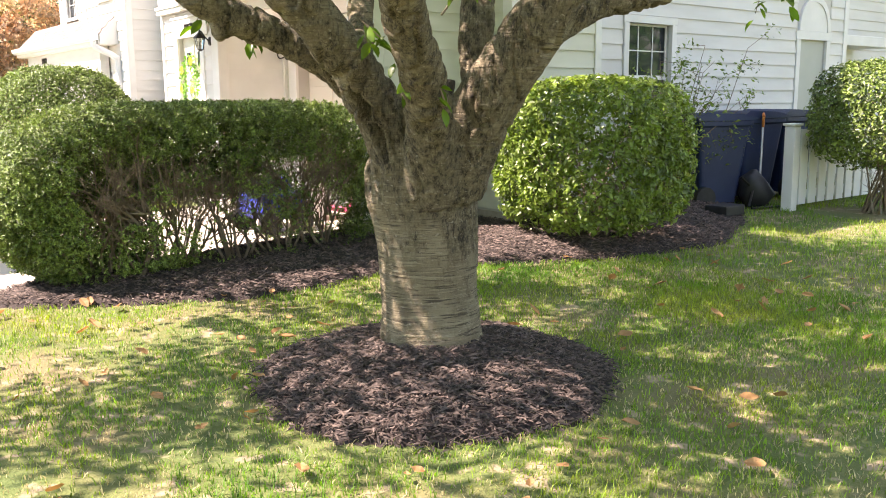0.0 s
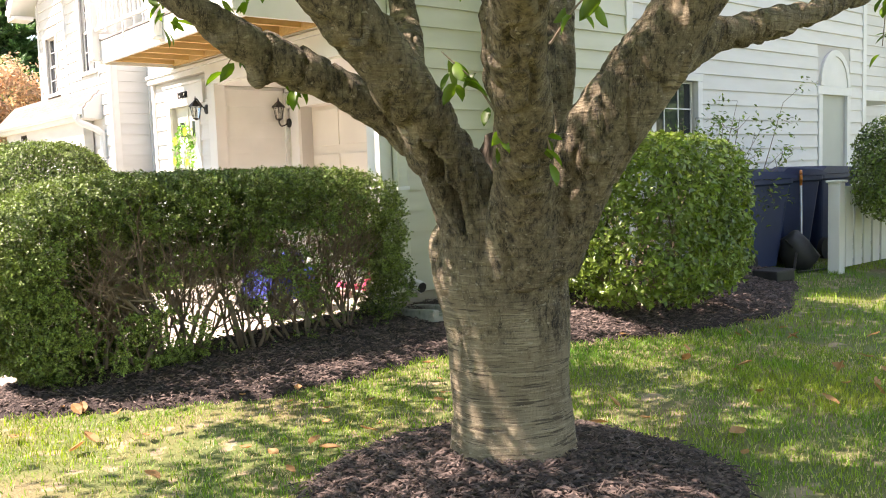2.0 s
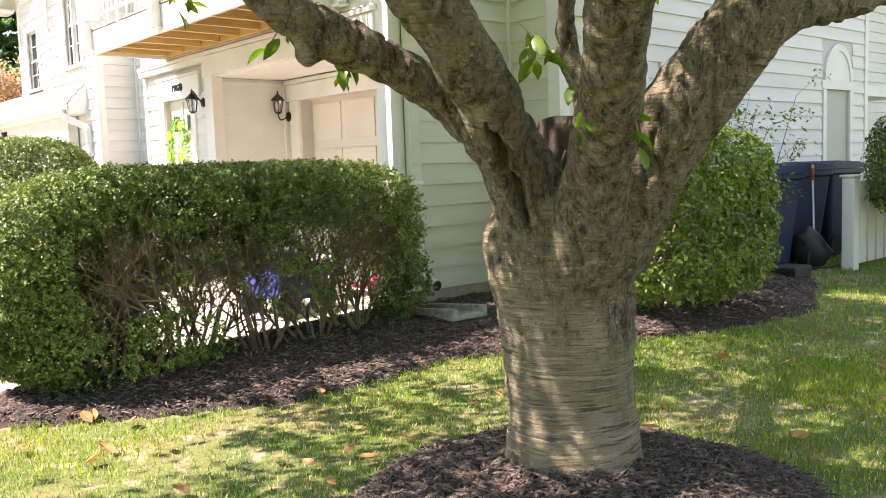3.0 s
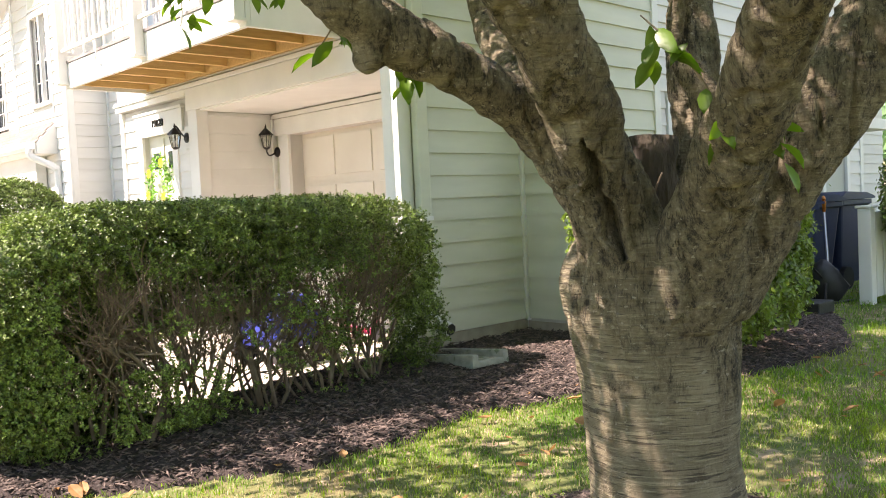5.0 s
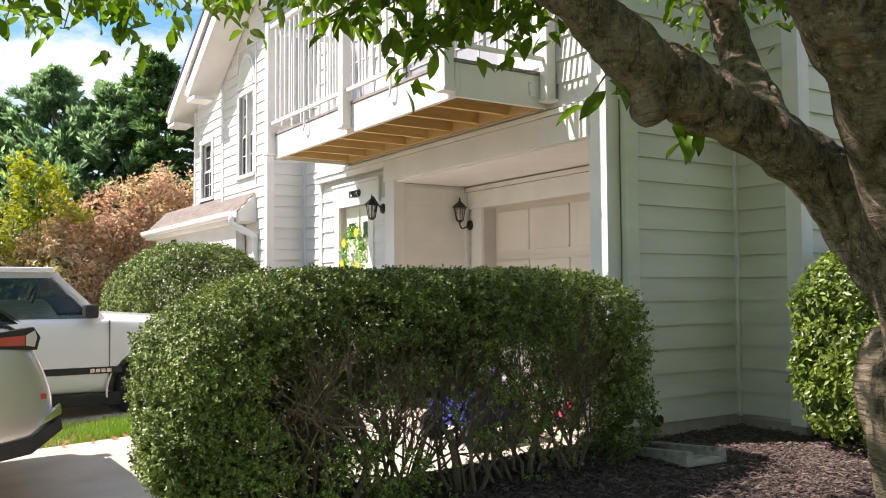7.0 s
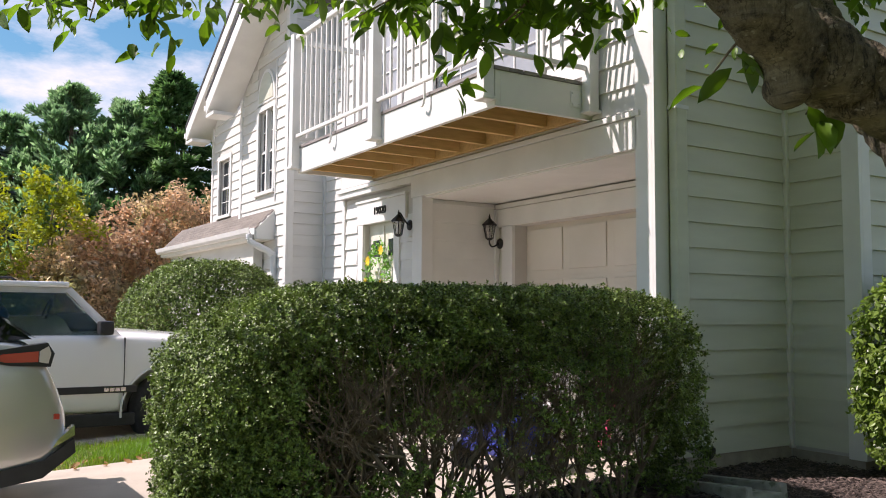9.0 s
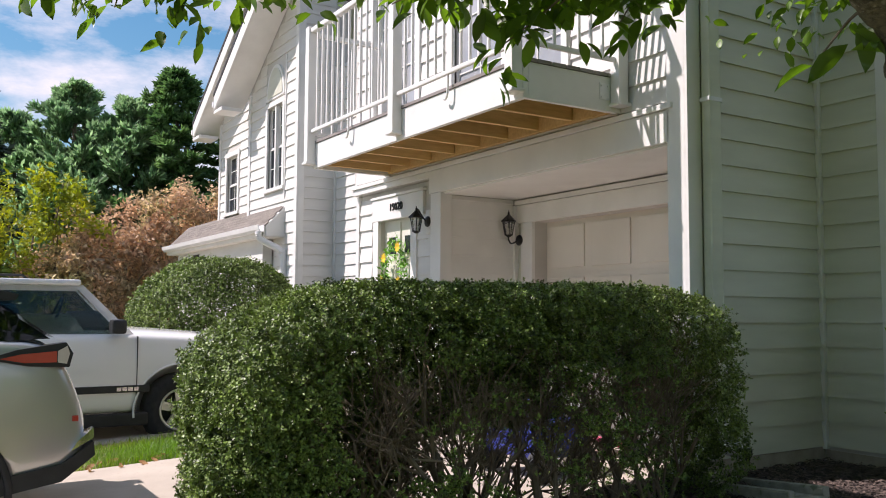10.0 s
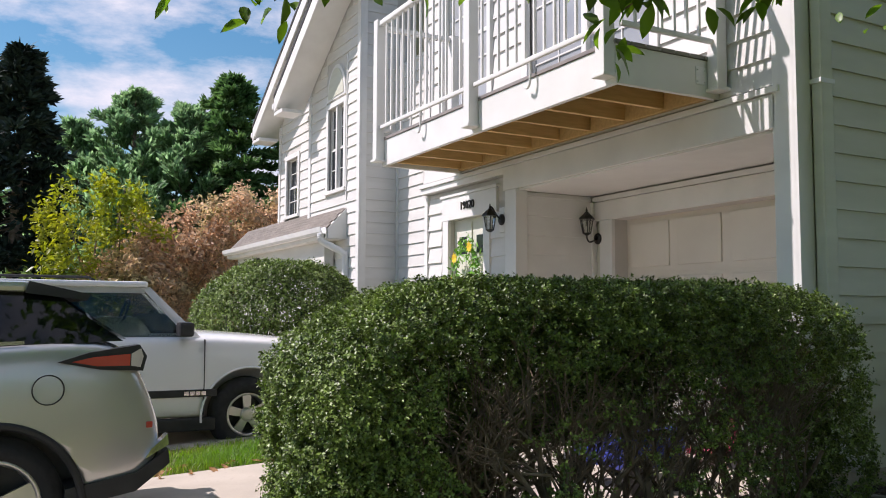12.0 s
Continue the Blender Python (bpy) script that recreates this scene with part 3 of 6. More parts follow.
trim(back, (12.06, 12.16, SY - 0.034, SY, 0.36, 2.34), (12.90, 13.0, SY - 0.034, SY, 0.36, 2.34), (12.03, 13.03, SY - 0.036, SY, 2.342, 2.46), (13.4, 13.51, SY - 0.034, SY, 0.3, TOP))
part("foundation", box(BX1 + 0.002, 13.49, SY - 0.006, SY + 0.2, -0.1, 0.352), FOUND, back)
arch = [(12.10 + 0.43 - 0.43 * math.cos(a), 2.462 + 0.5 * math.sin(a)) for a in np.linspace(0, math.pi, 16)]
part("arched_panel", prism(arch, "y", SY - 0.03, SY + 0.002), TRIM, back)
arch2 = bmesh.new()
for a0, a1 in zip(np.linspace(0, math.pi, 17), np.linspace(0, math.pi, 17)[1:]):
    q = [(12.53 - r * math.cos(a), 2.465 + 0.5 / 0.43 * r * math.sin(a)) for r, a in ((0.44, a0), (0.44, a1), (0.36, a1), (0.36, a0))]
    prism(q, "y", SY - 0.045, SY - 0.031, arch2)
part("arch_moulding", arch2, TRIM, back)
gd = thing("grey_door", "plain grey-green side door in white frame", "door", kind="structure")
part("door_leaf", box(12.16, 12.90, SY + 0.02, SY + 0.06, 0.33, 2.34, bevel=0.003), GREYDOOR, gd)
part("knob", tube([(12.24, SY + 0.02, 1.25), (12.24, SY - 0.03, 1.25), (12.24, SY - 0.06, 1.25)], [0.014, 0.03, 0.022], 12), BLACK, gd)
far = wall("wall_rear_return", 13.5, 13.7, SY + 0.2, 8.3, 0.2, TOP, "shaded wall of rear alcove")
far2 = wall("wall_rear_far", 13.7, 17.5, 8.0, 8.2, 0.2, TOP, "white lap-sided far rear wall", along="x")
boards(far2, "-y", 8.0, 13.7, 17.5, 0.4, TOP, material=WHITESIDING)
can = part("rear_canopy", box(13.52, 16.0, 7.3, 8.0, 2.35, 2.52, bevel=0.01), TRIM)
tagged(can, "flat white canopy over rear entrance", "canopy", kind="structure")
# black panel added for the unlit opening in the alcove
dk = part("rear_door", box(14.2, 15.0, 7.975, 7.985, 0.42, 2.3, bevel=0.003), BLACKPLASTIC)
tagged(dk, "black panel standing in for dark opening under canopy", "door", kind="structure")
# closing walls behind what is seen, and an unseen roof added for its shadow
closing = wall("wall_house_rear", 17.4, 17.6, 8.2, 12.0, 0.2, TOP, "plain rear wall closing the house")
roof = part("roof", prism([(6.5, TOP + 0.0), (12.9, TOP + 0.0), (9.7, TOP + 1.9)], "x", 4.4, 17.6), DARKROOF)
tagged(roof, "unseen dark shingled pitched roof added over house", "roof", kind="structure")


def window(name, label, facing, plane, u0, u1, z0, z1, cols=2, rows=2, mull=False, trimw=0.09, sashes=2, pane=None):
    """A hung window: frame, sill, glass in each sash, and thin bars."""
    root = thing(name, label, "window", kind="structure")

    def bx(a, b, c, d, f, g, bev=0.003):
        return box(f, g, a, b, c, d, bevel=bev) if facing == "-x" else box(a, b, f, g, c, d, bevel=bev)
    p = plane
    for a, b, c, d in ((u0 - trimw, u0, z0, z1), (u1, u1 + trimw, z0, z1), (u0 - trimw - 0.01, u1 + trimw + 0.01, z1 + 0.001, z1 + trimw)):
        part("window_frame", bx(a, b, c, d, p - 0.038, p + 0.02), TRIM, root)
    part("window_sill", bx(u0 - trimw - 0.02, u1 + trimw + 0.02, z0 - 0.06, z0 - 0.001, p - 0.06, p + 0.02), TRIM, root)
    units = [(u0, (u0 + u1) / 2 - 0.03), ((u0 + u1) / 2 + 0.03, u1)] if mull else [(u0, u1)]
    if mull:
        part("mullion", bx((u0 + u1) / 2 - 0.03, (u0 + u1) / 2 + 0.03, z0, z1, p - 0.02, p + 0.05), TRIM, root)
    for a, b in units:
        for s in range(sashes):
            c, d = z0 + (z1 - z0) * s / sashes, z0 + (z1 - z0) * (s + 1) / sashes
            q = p + 0.03 + 0.02 * s
            part("pane", bx(a + 0.02, b - 0.02, c + 0.02, d - 0.02, q + 0.012, q + 0.018, 0), pane or WINDOWGLASS, root)
            for e in ((a, a + 0.028, c, d), (b - 0.028, b, c, d), (a + 0.028, b - 0.028, c, c + 0.026), (a + 0.028, b - 0.028, d - 0.026, d)):
                part("sash_rail", bx(*e, q, q + 0.03, 0.002), TRIM, root)
            for k in range(1, cols):
                u = a + (b - a) * k / cols
                part("glazing_bar", bx(u - 0.007, u + 0.007, c + 0.027, d - 0.027, q + 0.002, q + 0.014, 0), TRIM, root)
            for k in range(1, rows):
                z = c + (d - c) * k / rows
                part("glazing_bar", bx(a + 0.029, b - 0.029, z - 0.007, z + 0.007, q + 0.0, q + 0.0118, 0), TRIM, root)
    return root


window("window_1", "dark hung window with white grid in shaded wall", "-y", SY, 8.30, 9.12, 1.12, 2.40, 3, 2)
window("window_2", "white balcony glass door with grid panes", "-x", HX + 0.02, 8.15, 9.75, 3.07, 5.15, 2, 4, True, sashes=1, pane=CURTAINGLARE)
window("window_3", "white gridded window beside balcony door", "-x", HX + 0.02, 10.45, 11.35, 3.4, 5.0, 3, 3, pane=CURTAINGLARE)

# ---- neighbouring wing with gables ----
WX, WY, WY1 = 5.40, 15.75, 20.10
rec = wall("wall_link", 6.05, 6.2, 11.86, WY, 0.1, TOP, "white lap-sided recessed wall between houses")
boards(rec, "-x", 6.05, 11.9, WY - 0.03, 0.3, TOP, material=WHITESIDING)
trim(rec, (6.01, 6.05, WY - 0.05, WY - 0.003, 0.2, TOP))


def rake(y):
    return 5.05 + 0.60 * (20.35 - y)


def rake2(y):
    return 5.22 + 0.62 * (18.25 - y)


wing = thing("wing_wall", "sunlit white lap-sided gable wing of neighbouring house", "house wall", kind="structure")
for outline in ([(WY + 0.03, 0.1), (18.95, 0.1), (18.95, rake(18.95)), (WY + 0.03, rake(WY))], [(18.95, 0.1), (19.6, 0.1), (19.6, 3.25), (18.95, 3.25)], [(18.95, 4.35), (19.6, 4.35), (19.6, rake(19.6)), (18.95, rake(18.95))],
                [(19.6, 0.1), (22.0, 0.1), (22.0, 2.62), (WY1, 2.62), (WY1, rake(WY1)), (19.6, rake(19.6))]):
    part("wall", prism(outline, "x", WX + 0.1, WX + 0.3), WALLIN, wing)
boards(wing, "-x", WX + 0.1, 18.12, WY1 - 0.09, 0.3, 7.6, holes=[(18.84, 19.71, 3.17, 4.46)], top=rake, material=WHITESIDING)
for outline in ([(WY + 0.03, 0.1), (16.4, 0.1), (16.4, rake2(16.4)), (WY + 0.03, rake2(WY))], [(16.4, 0.1), (17.1, 0.1), (17.1, 3.42), (16.4, 3.42)], [(16.4, 4.83), (17.1, 4.83), (17.1, rake2(17.1)), (16.4, rake2(16.4))],
                [(17.1, 0.1), (18.05, 0.1), (18.05, rake2(18.05)), (17.1, rake2(17.1))]):
    part("wall", prism(outline, "x", WX, WX + 0.098), WALLIN, wing)
boards(wing, "-x", WX, WY + 0.10, 17.96, 0.3, 7.6, holes=[(16.29, 17.21, 3.34, 4.94), (16.29, 17.21, 4.94, 5.62)], top=rake2, material=WHITESIDING)
boards(wing, "-x", WX + 0.1, WY1 + 0.02, 21.9, 0.3, 2.6, material=WHITESIDING)
part("wall", box(WX + 0.02, 6.3, WY + 0.015, WY + 0.1, 0.1, 7.5), WALLIN, wing)
boards(wing, "-y", WY + 0.015, WX + 0.09, 6.02, 0.3, 7.5, material=WHITESIDING)
trim(wing, (WX - 0.034, WX + 0.0, WY - 0.02, WY + 0.10, 0.2, 7.6), (WX + 0.0, WX + 0.09, WY - 0.02, WY + 0.012, 0.2, 7.6), (WX - 0.034, WX + 0.0, 17.96, 18.07, 0.2, 5.25), (WX + 0.066, WX + 0.1, WY1 - 0.09, WY1 + 0.01, 2.7, 5.1),
     (WX - 0.034, WX, 16.26, 16.29, 3.2, 5.6))
window("window_4", "dark hung window in sunlit gable wall", "-x", WX + 0.1, 18.95, 19.6, 3.25, 4.35, 2, 2)
window("window_5", "tall paired window in sunlit gable wall", "-x", WX, 16.40, 17.10, 3.42, 4.83, 1, 2, True)
half = [(16.75 - 0.42 * math.cos(a), 4.96 + 0.58 * math.sin(a)) for a in np.linspace(0, math.pi, 18)]
part("arched_panel", prism(half, "x", WX - 0.036, WX), TRIM, wing)
half = [(16.75 - 0.34 * math.cos(a), 5.0 + 0.48 * math.sin(a)) for a in np.linspace(0, math.pi, 18)]
part("arched_inset", prism(half, "x", WX - 0.046, WX - 0.0365), SHADESIDING, wing)


def gable_roof(name, label, fn, y_low, y_high, x0, x1):
    root = thing(name, label, "roof", kind="structure")
    o = [(y_low, fn(y_low) - 0.06), (y_low, fn(y_low) + 0.12), (y_high, fn(y_high) + 0.12), (y_high, fn(y_high) - 0.06)]
    part("roof_deck", prism([(a, b + 0.02) for a, b in o], "x", x0, x1), TRIM, root)
    part("shingles", prism([(y_low + 0.03, fn(y_low) + 0.13), (y_low + 0.03, fn(y_low) + 0.20), (y_high, fn(y_high) + 0.22), (y_high, fn(y_high) + 0.145)], "x", x0 - 0.04, x1), DARKROOF, root)
    part("bargeboard", prism([(y_low + 0.02, fn(y_low) - 0.13), (y_low + 0.02, fn(y_low) + 0.129), (y_high, fn(y_high) + 0.139), (y_high, fn(y_high) - 0.12)], "x", x0 - 0.03, x0 - 0.001), TRIM, root)
    part("eave_return", box(x0 - 0.03, x0 + 0.35, y_low - 0.45, y_low + 0.02, fn(y_low) - 0.2, fn(y_low) - 0.135, bevel=0.01), TRIM, root)
    part("gutter", box(x0 - 0.04, x1, y_low + 0.022, y_low + 0.13, fn(y_low) - 0.06, fn(y_low) + 0.05, bevel=0.02), GALV, root)
    return root


gable_roof("gable_roof", "white-edged dark gable roof of neighbouring wing", lambda y: rake(y), 20.45, 13.0, WX - 0.35, WX + 4)
gable_roof("gable_roof", "smaller white-edged gable over projecting bay", lambda y: rake2(y), 18.4, 14.5, WX - 0.55, WX - 0.02)
pent = thing("pent_roof", "brown shingled pent roof with white gutter", "roof", kind="structure")
PX, PE = 5.07, 22.3
prof = [(PX, 2.72), (WX + 0.09, 3.16), (WX + 0.09, 3.06), (PX, 2.62)]
part("roof_deck", prism(prof, "y", 16.3, PE), TRIM, pent)
for r in range(7):
    x0 = PX - 0.02 + r * 0.061
    z0 = 2.722 + r * 0.0635
    for c in range(21):
        y0 = 16.28 + c * 0.29 + (r % 2) * 0.1
        part("shingle", prism([(x0, z0 - 0.004), (x0, z0 + 0.008), (x0 + 0.08, z0 + 0.086), (x0 + 0.08, z0 + 0.077)], "y", y0, min(y0 + 0.284, PE + 0.02)), SHINGLE, pent)
part("fascia", box(PX - 0.03, PX - 0.002, 16.28, PE + 0.02, 2.56, 2.715, bevel=0.003), TRIM, pent)
part("soffit", box(PX, WX, 16.3, PE, 2.55, 2.608), TRIM, pent)
part("gutter", prism([(PX - 0.032, 2.735), (PX - 0.032, 2.62), (PX - 0.09, 2.62), (PX - 0.12, 2.66), (PX - 0.14, 2.735), (PX - 0.13, 2.735), (PX - 0.11, 2.665), (PX - 0.085, 2.63), (PX - 0.04, 2.63), (PX - 0.04, 2.735)], "y", 16.26, PE + 0.05), GALV, pent)
part("end_board", prism([(PX, 2.56), (WX, 2.56), (WX, 3.07), (PX, 2.72)], "y", 16.26, 16.298), TRIM, pent)
part("downpipe", tube(spline([(PX - 0.09, 16.34, 2.63), (PX - 0.08, 16.34, 2.52), (PX + 0.08, 16.27, 2.42), (WX - 0.1, 16.2, 2.32), (WX - 0.05, 16.2, 2.1), (WX - 0.05, 16.2, 0.3)], 24)[:, :3], 0.055, 10), GALV, pent)
number("19018", pose(PX + 0.122, 20.6, 2.42, 90, 0, -90), 0.17, "small black house number under neighbouring eave")
part("wall", box(PX + 0.13, WX - 0.04, 16.75, 22.0, 0.1, 2.548), WHITESIDING, wing)
gp = thing("neighbour_garage_door", "white panelled garage door under pent roof", "garage door")
for r in range(4):
    for c in range(4):
        part("raised_panel", box(PX + 0.095, PX + 0.127, 16.9 + c * 0.75, 17.6 + c * 0.75, 0.15 + r * 0.52, 0.62 + r * 0.52, bevel=0.01), TRIM, gp)

# ---- balcony ----
CX, C0, C1 = 3.60, 7.50, 10.99
balc = thing("balcony", "white timber balcony with open pine joists below", "balcony", kind="structure")
part("fascia", box(CX, CX + 0.04, C0, C1, 2.78, 3.03, bevel=0.004), TRIM, balc)
part("fascia", box(CX + 0.041, HX + 0.01, C0, C0 + 0.04, 2.78, 3.03, bevel=0.004), TRIM, balc)
part("fascia", box(CX + 0.041, HX + 0.01, C1 - 0.04, C1, 2.78, 3.03, bevel=0.004), TRIM, balc)
part("ledger", box(HX - 0.045, HX, C0 + 0.042, C1 - 0.042, 2.80, 3.02, bevel=0.003), JOIST, balc)
part("rim_joist", box(CX + 0.042, CX + 0.08, C0 + 0.042, C1 - 0.042, 2.805, 3.02, bevel=0.003), JOIST, balc)
for k in range(9):
    y = C0 + 0.06 + k * (C1 - C0 - 0.16) / 8
    part("joist", box(CX + 0.082, HX - 0.047, y, y + 0.04, 2.815, 3.02, bevel=0.003), JOIST, balc)
for k in range(7):
    x = CX - 0.01 + k * 0.126
    part("deck_board", box(x, x + 0.12, C0 - 0.01, C1 + 0.01, 3.032, 3.058, bevel=0.003), DECK, balc)


def rail_post(x, y):
    part("rail_post", box(x - 0.045, x + 0.045, y - 0.045, y + 0.045, 2.84, 4.22, bevel=0.008), TRIM, balc)
    part("post_foot", box(x - 0.06, x + 0.06, y - 0.06, y + 0.06, 2.815, 2.839, bevel=0.006), TRIM, balc)


for x, y in ((CX - 0.046, C0 + 0.05), (CX - 0.046, 9.20), (CX - 0.046, C1 - 0.02), (HX - 0.06, C0 - 0.046), (HX - 0.06, C1 + 0.046)):
    rail_post(x, y)
for y0, y1 in ((C0 + 0.1, 9.15), (9.25, C1 - 0.07)):
    part("top_rail", box(CX - 0.075, CX - 0.015, y0, y1, 4.15, 4.20, bevel=0.012), TRIM, balc)
    part("bottom_rail", box(CX - 0.06, CX - 0.03, y0, y1, 3.13, 3.165, bevel=0.008), TRIM, balc)
    n = int((y1 - y0) / 0.115)
    for k in range(1, n):
        y = y0 + (y1 - y0) * k / n
        part("baluster", box(CX - 0.055, CX - 0.035, y - 0.01, y + 0.01, 3.166, 4.149, bevel=0.002), TRIM, balc)
    part("rail_foot", tube(spline([(CX - 0.045, (y0 + y1) / 2, 3.13), (CX - 0.045, (y0 + y1) / 2, 3.0), (CX - 0.045, (y0 + y1) / 2 + 0.03, 2.95), (CX - 0.045, (y0 + y1) / 2 + 0.07, 2.97)], 10)[:, :3], 0.01, 8), TRIM, balc)
for y in (C0 - 0.046, C1 + 0.046):
    part("top_rail", box(CX + 0.01, HX - 0.106, y - 0.03, y + 0.03, 4.15, 4.20, bevel=0.012), TRIM, balc)
    part("bottom_rail", box(CX - 0.0, HX - 0.106, y - 0.015, y + 0.015, 3.13, 3.165, bevel=0.008), TRIM, balc)
    for k in range(1, 7):
        x = CX + 0.01 + 0.76 * k / 7
        part("baluster", box(x - 0.01, x + 0.01, y - 0.01, y + 0.01, 3.166, 4.149, bevel=0.002), TRIM, balc)
part("post_bracket", box(HX - 0.21, HX - 0.115, C0 - 0.006, C0 - 0.0005, 2.86, 2.98, bevel=0.002), GALV, balc)
for dx in (0, 0.06):
    for dz in (0, 0.08):
        part("bolt", tube([(HX - 0.192 + dx, C0 - 0.006, 2.88 + dz), (HX - 0.192 + dx, C0 - 0.013, 2.88 + dz)], 0.008, 8), GALV, balc)

# ---- the cherry tree ----
tree = thing("cherry_tree", "multi-stemmed cherry tree with banded grey-brown bark", "tree")
BRANCHES = [
    [(2.76, 3.60, 0.05, 0.34), (2.76, 3.60, 0.22, 0.285), (2.755, 3.60, 0.5, 0.262), (2.74, 3.60, 0.85, 0.275), (2.71, 3.60, 1.1, 0.30), (2.69, 3.58, 1.24, 0.26)],
    [(2.62, 3.58, 1.05, 0.20), (2.53, 3.60, 1.34, 0.15), (2.36, 3.56, 1.57, 0.122), (2.125, 3.47, 1.775, 0.11), (1.93, 3.43, 1.94, 0.10), (1.55, 3.38, 2.25, 0.085), (1.1, 3.2, 2.75, 0.06), (0.8, 3.0, 3.5, 0.03)],
    [(2.45, 3.62, 1.42, 0.10), (2.30, 3.73, 1.65, 0.09), (2.0, 3.80, 1.81, 0.078), (1.78, 3.86, 1.91, 0.074), (1.6, 3.86, 2.0, 0.062), (1.3, 3.95, 2.22, 0.05), (0.8, 4.2, 2.6, 0.035), (0.3, 4.7, 3.0, 0.02)],
    [(2.66, 3.44, 1.08, 0.18), (2.48, 3.21, 1.40, 0.115), (2.27, 3.0, 1.61, 0.098), (2.10, 2.85, 1.75, 0.088), (1.97, 2.72, 1.87, 0.083), (1.76, 2.46, 2.08, 0.075), (1.5, 2.15, 2.5, 0.06), (1.25, 1.8, 3.1, 0.04)],
    [(2.78, 3.45, 1.1, 0.20), (2.78, 3.22, 1.42, 0.165), (2.84, 3.0, 1.72, 0.145), (2.915, 2.83, 1.98, 0.122), (3.03, 2.58, 2.4, 0.095), (3.2, 2.2, 3.1, 0.06), (3.3, 1.9, 4.0, 0.03)],
    [(2.88, 2.97, 1.78, 0.10), (3.2, 2.93, 1.93, 0.075), (3.7, 2.84, 2.04, 0.06), (4.3, 2.76, 2.22, 0.045), (4.8, 2.75, 2.5, 0.035), (5.3, 2.7, 2.9, 0.02)],
    [(2.58, 3.68, 1.35, 0.11), (2.52, 3.88, 1.66, 0.09), (2.75, 4.2, 1.88, 0.082), (2.88, 4.40, 2.06, 0.076), (3.0, 4.58, 2.28, 0.07), (3.15, 4.9, 3.0, 0.05), (3.2, 5.1, 4.0, 0.025)],
    [(3.0, 3.66, 1.05, 0.12), (3.12, 3.65, 1.52, 0.09), (3.14, 3.66, 1.88, 0.085), (3.3, 3.76, 2.4, 0.07), (3.5, 3.9, 3.2, 0.05), (3.7, 4.0, 4.2, 0.025)],
    [(2.36, 3.10, 1.52, 0.05), (2.37, 3.20, 1.70, 0.04), (2.36, 3.24, 1.82, 0.036), (2.30, 3.19, 2.0, 0.034), (2.2, 3.1, 2.6, 0.03)],
]
bm = bmesh.new()
for limb in BRANCHES:
    s = spline(limb, 14 * (len(limb) - 1))
    tube(s[:, :3], list(s[:, 3]), 20, bm)
# cut stub where a low limb was sawn off
tube([(1.85, 3.84, 1.87), (1.78, 3.87, 1.84), (1.735, 3.875, 1.82)], [0.05, 0.045, 0.042], 16, bm)
tmp = part("trunk_draft", bm, None)
mod = tmp.modifiers.new("union", "REMESH")
mod.mode, mod.voxel_size = "VOXEL", 0.0095
sm = tmp.modifiers.new("blend", "SMOOTH")
sm.factor, sm.iterations = 0.5, 5
bpy.context.view_layer.update()
trunk_mesh = bpy.data.meshes.new_from_object(tmp.evaluated_get(bpy.context.evaluated_depsgraph_get()))
bpy.data.objects.remove(tmp)
n = len(trunk_mesh.vertices)
co, no = np.empty(n * 3), np.empty(n * 3)
trunk_mesh.vertices.foreach_get("co", co)
trunk_mesh.vertices.foreach_get("normal", no)
co, no = co.reshape(-1, 3), no.reshape(-1, 3)
CRACK = [(1.20, -1.69), (1.217, -1.693), (1.274, -1.723), (1.364, -1.726), (1.411, -1.778), (1.473, -1.752), (1.544, -1.784), (1.57, -1.79)]
CRACK_Z, CRACK_U = [a for a, b in CRACK], [b for a, b in CRACK]
for i in range(n):
    p = Vector(co[i])
    flaky = sstep(0.75, 1.25, p.z + 0.25 * noise.noise(p * 4.0))
    d = 0.014 * noise.noise(p * 3.0) + (0.004 + 0.010 * flaky) * noise.noise(Vector((p.x * 14, p.y * 14, p.z * 5)))
    ridge = noise.noise(Vector((p.x * 9, p.y * 9, p.z * 2.2)) + Vector((3, 7, 1)))
    d -= (0.006 + 0.014 * flaky) * max(0.0, 1 - abs(ridge) * 8)
    d += 0.0025 * noise.noise(Vector((p.x * 6, p.y * 6, p.z * 70))) + 0.006 * flaky * abs(noise.noise(Vector((p.x * 32, p.y * 32, p.z * 18))))
    if 1.20 < p.z < 1.57 and no[i][0] * 0.85 + no[i][1] * 0.53 < -0.1:
        off = p.x * 0.53 - p.y * 0.85 - np.interp(p.z, CRACK_Z, CRACK_U) + 0.006 * noise.noise(Vector((p.z * 60, 0, 0)))
        wide = 0.030 * min(1.0, (p.z - 1.19) * 12, (1.58 - p.z) * 10)
        if abs(off) < wide:
            d -= 0.095 * (1 - abs(off) / wide) ** 0.6
        elif abs(off) < 0.05:
            d += 0.012
    co[i] += no[i] * d
trunk_mesh.vertices.foreach_set("co", co.ravel())
trunk_mesh.materials.clear()
trunk_mesh.materials.append(BARK)
trunk = new("trunk", trunk_mesh)
trunk.parent = tree
smooth(trunk)


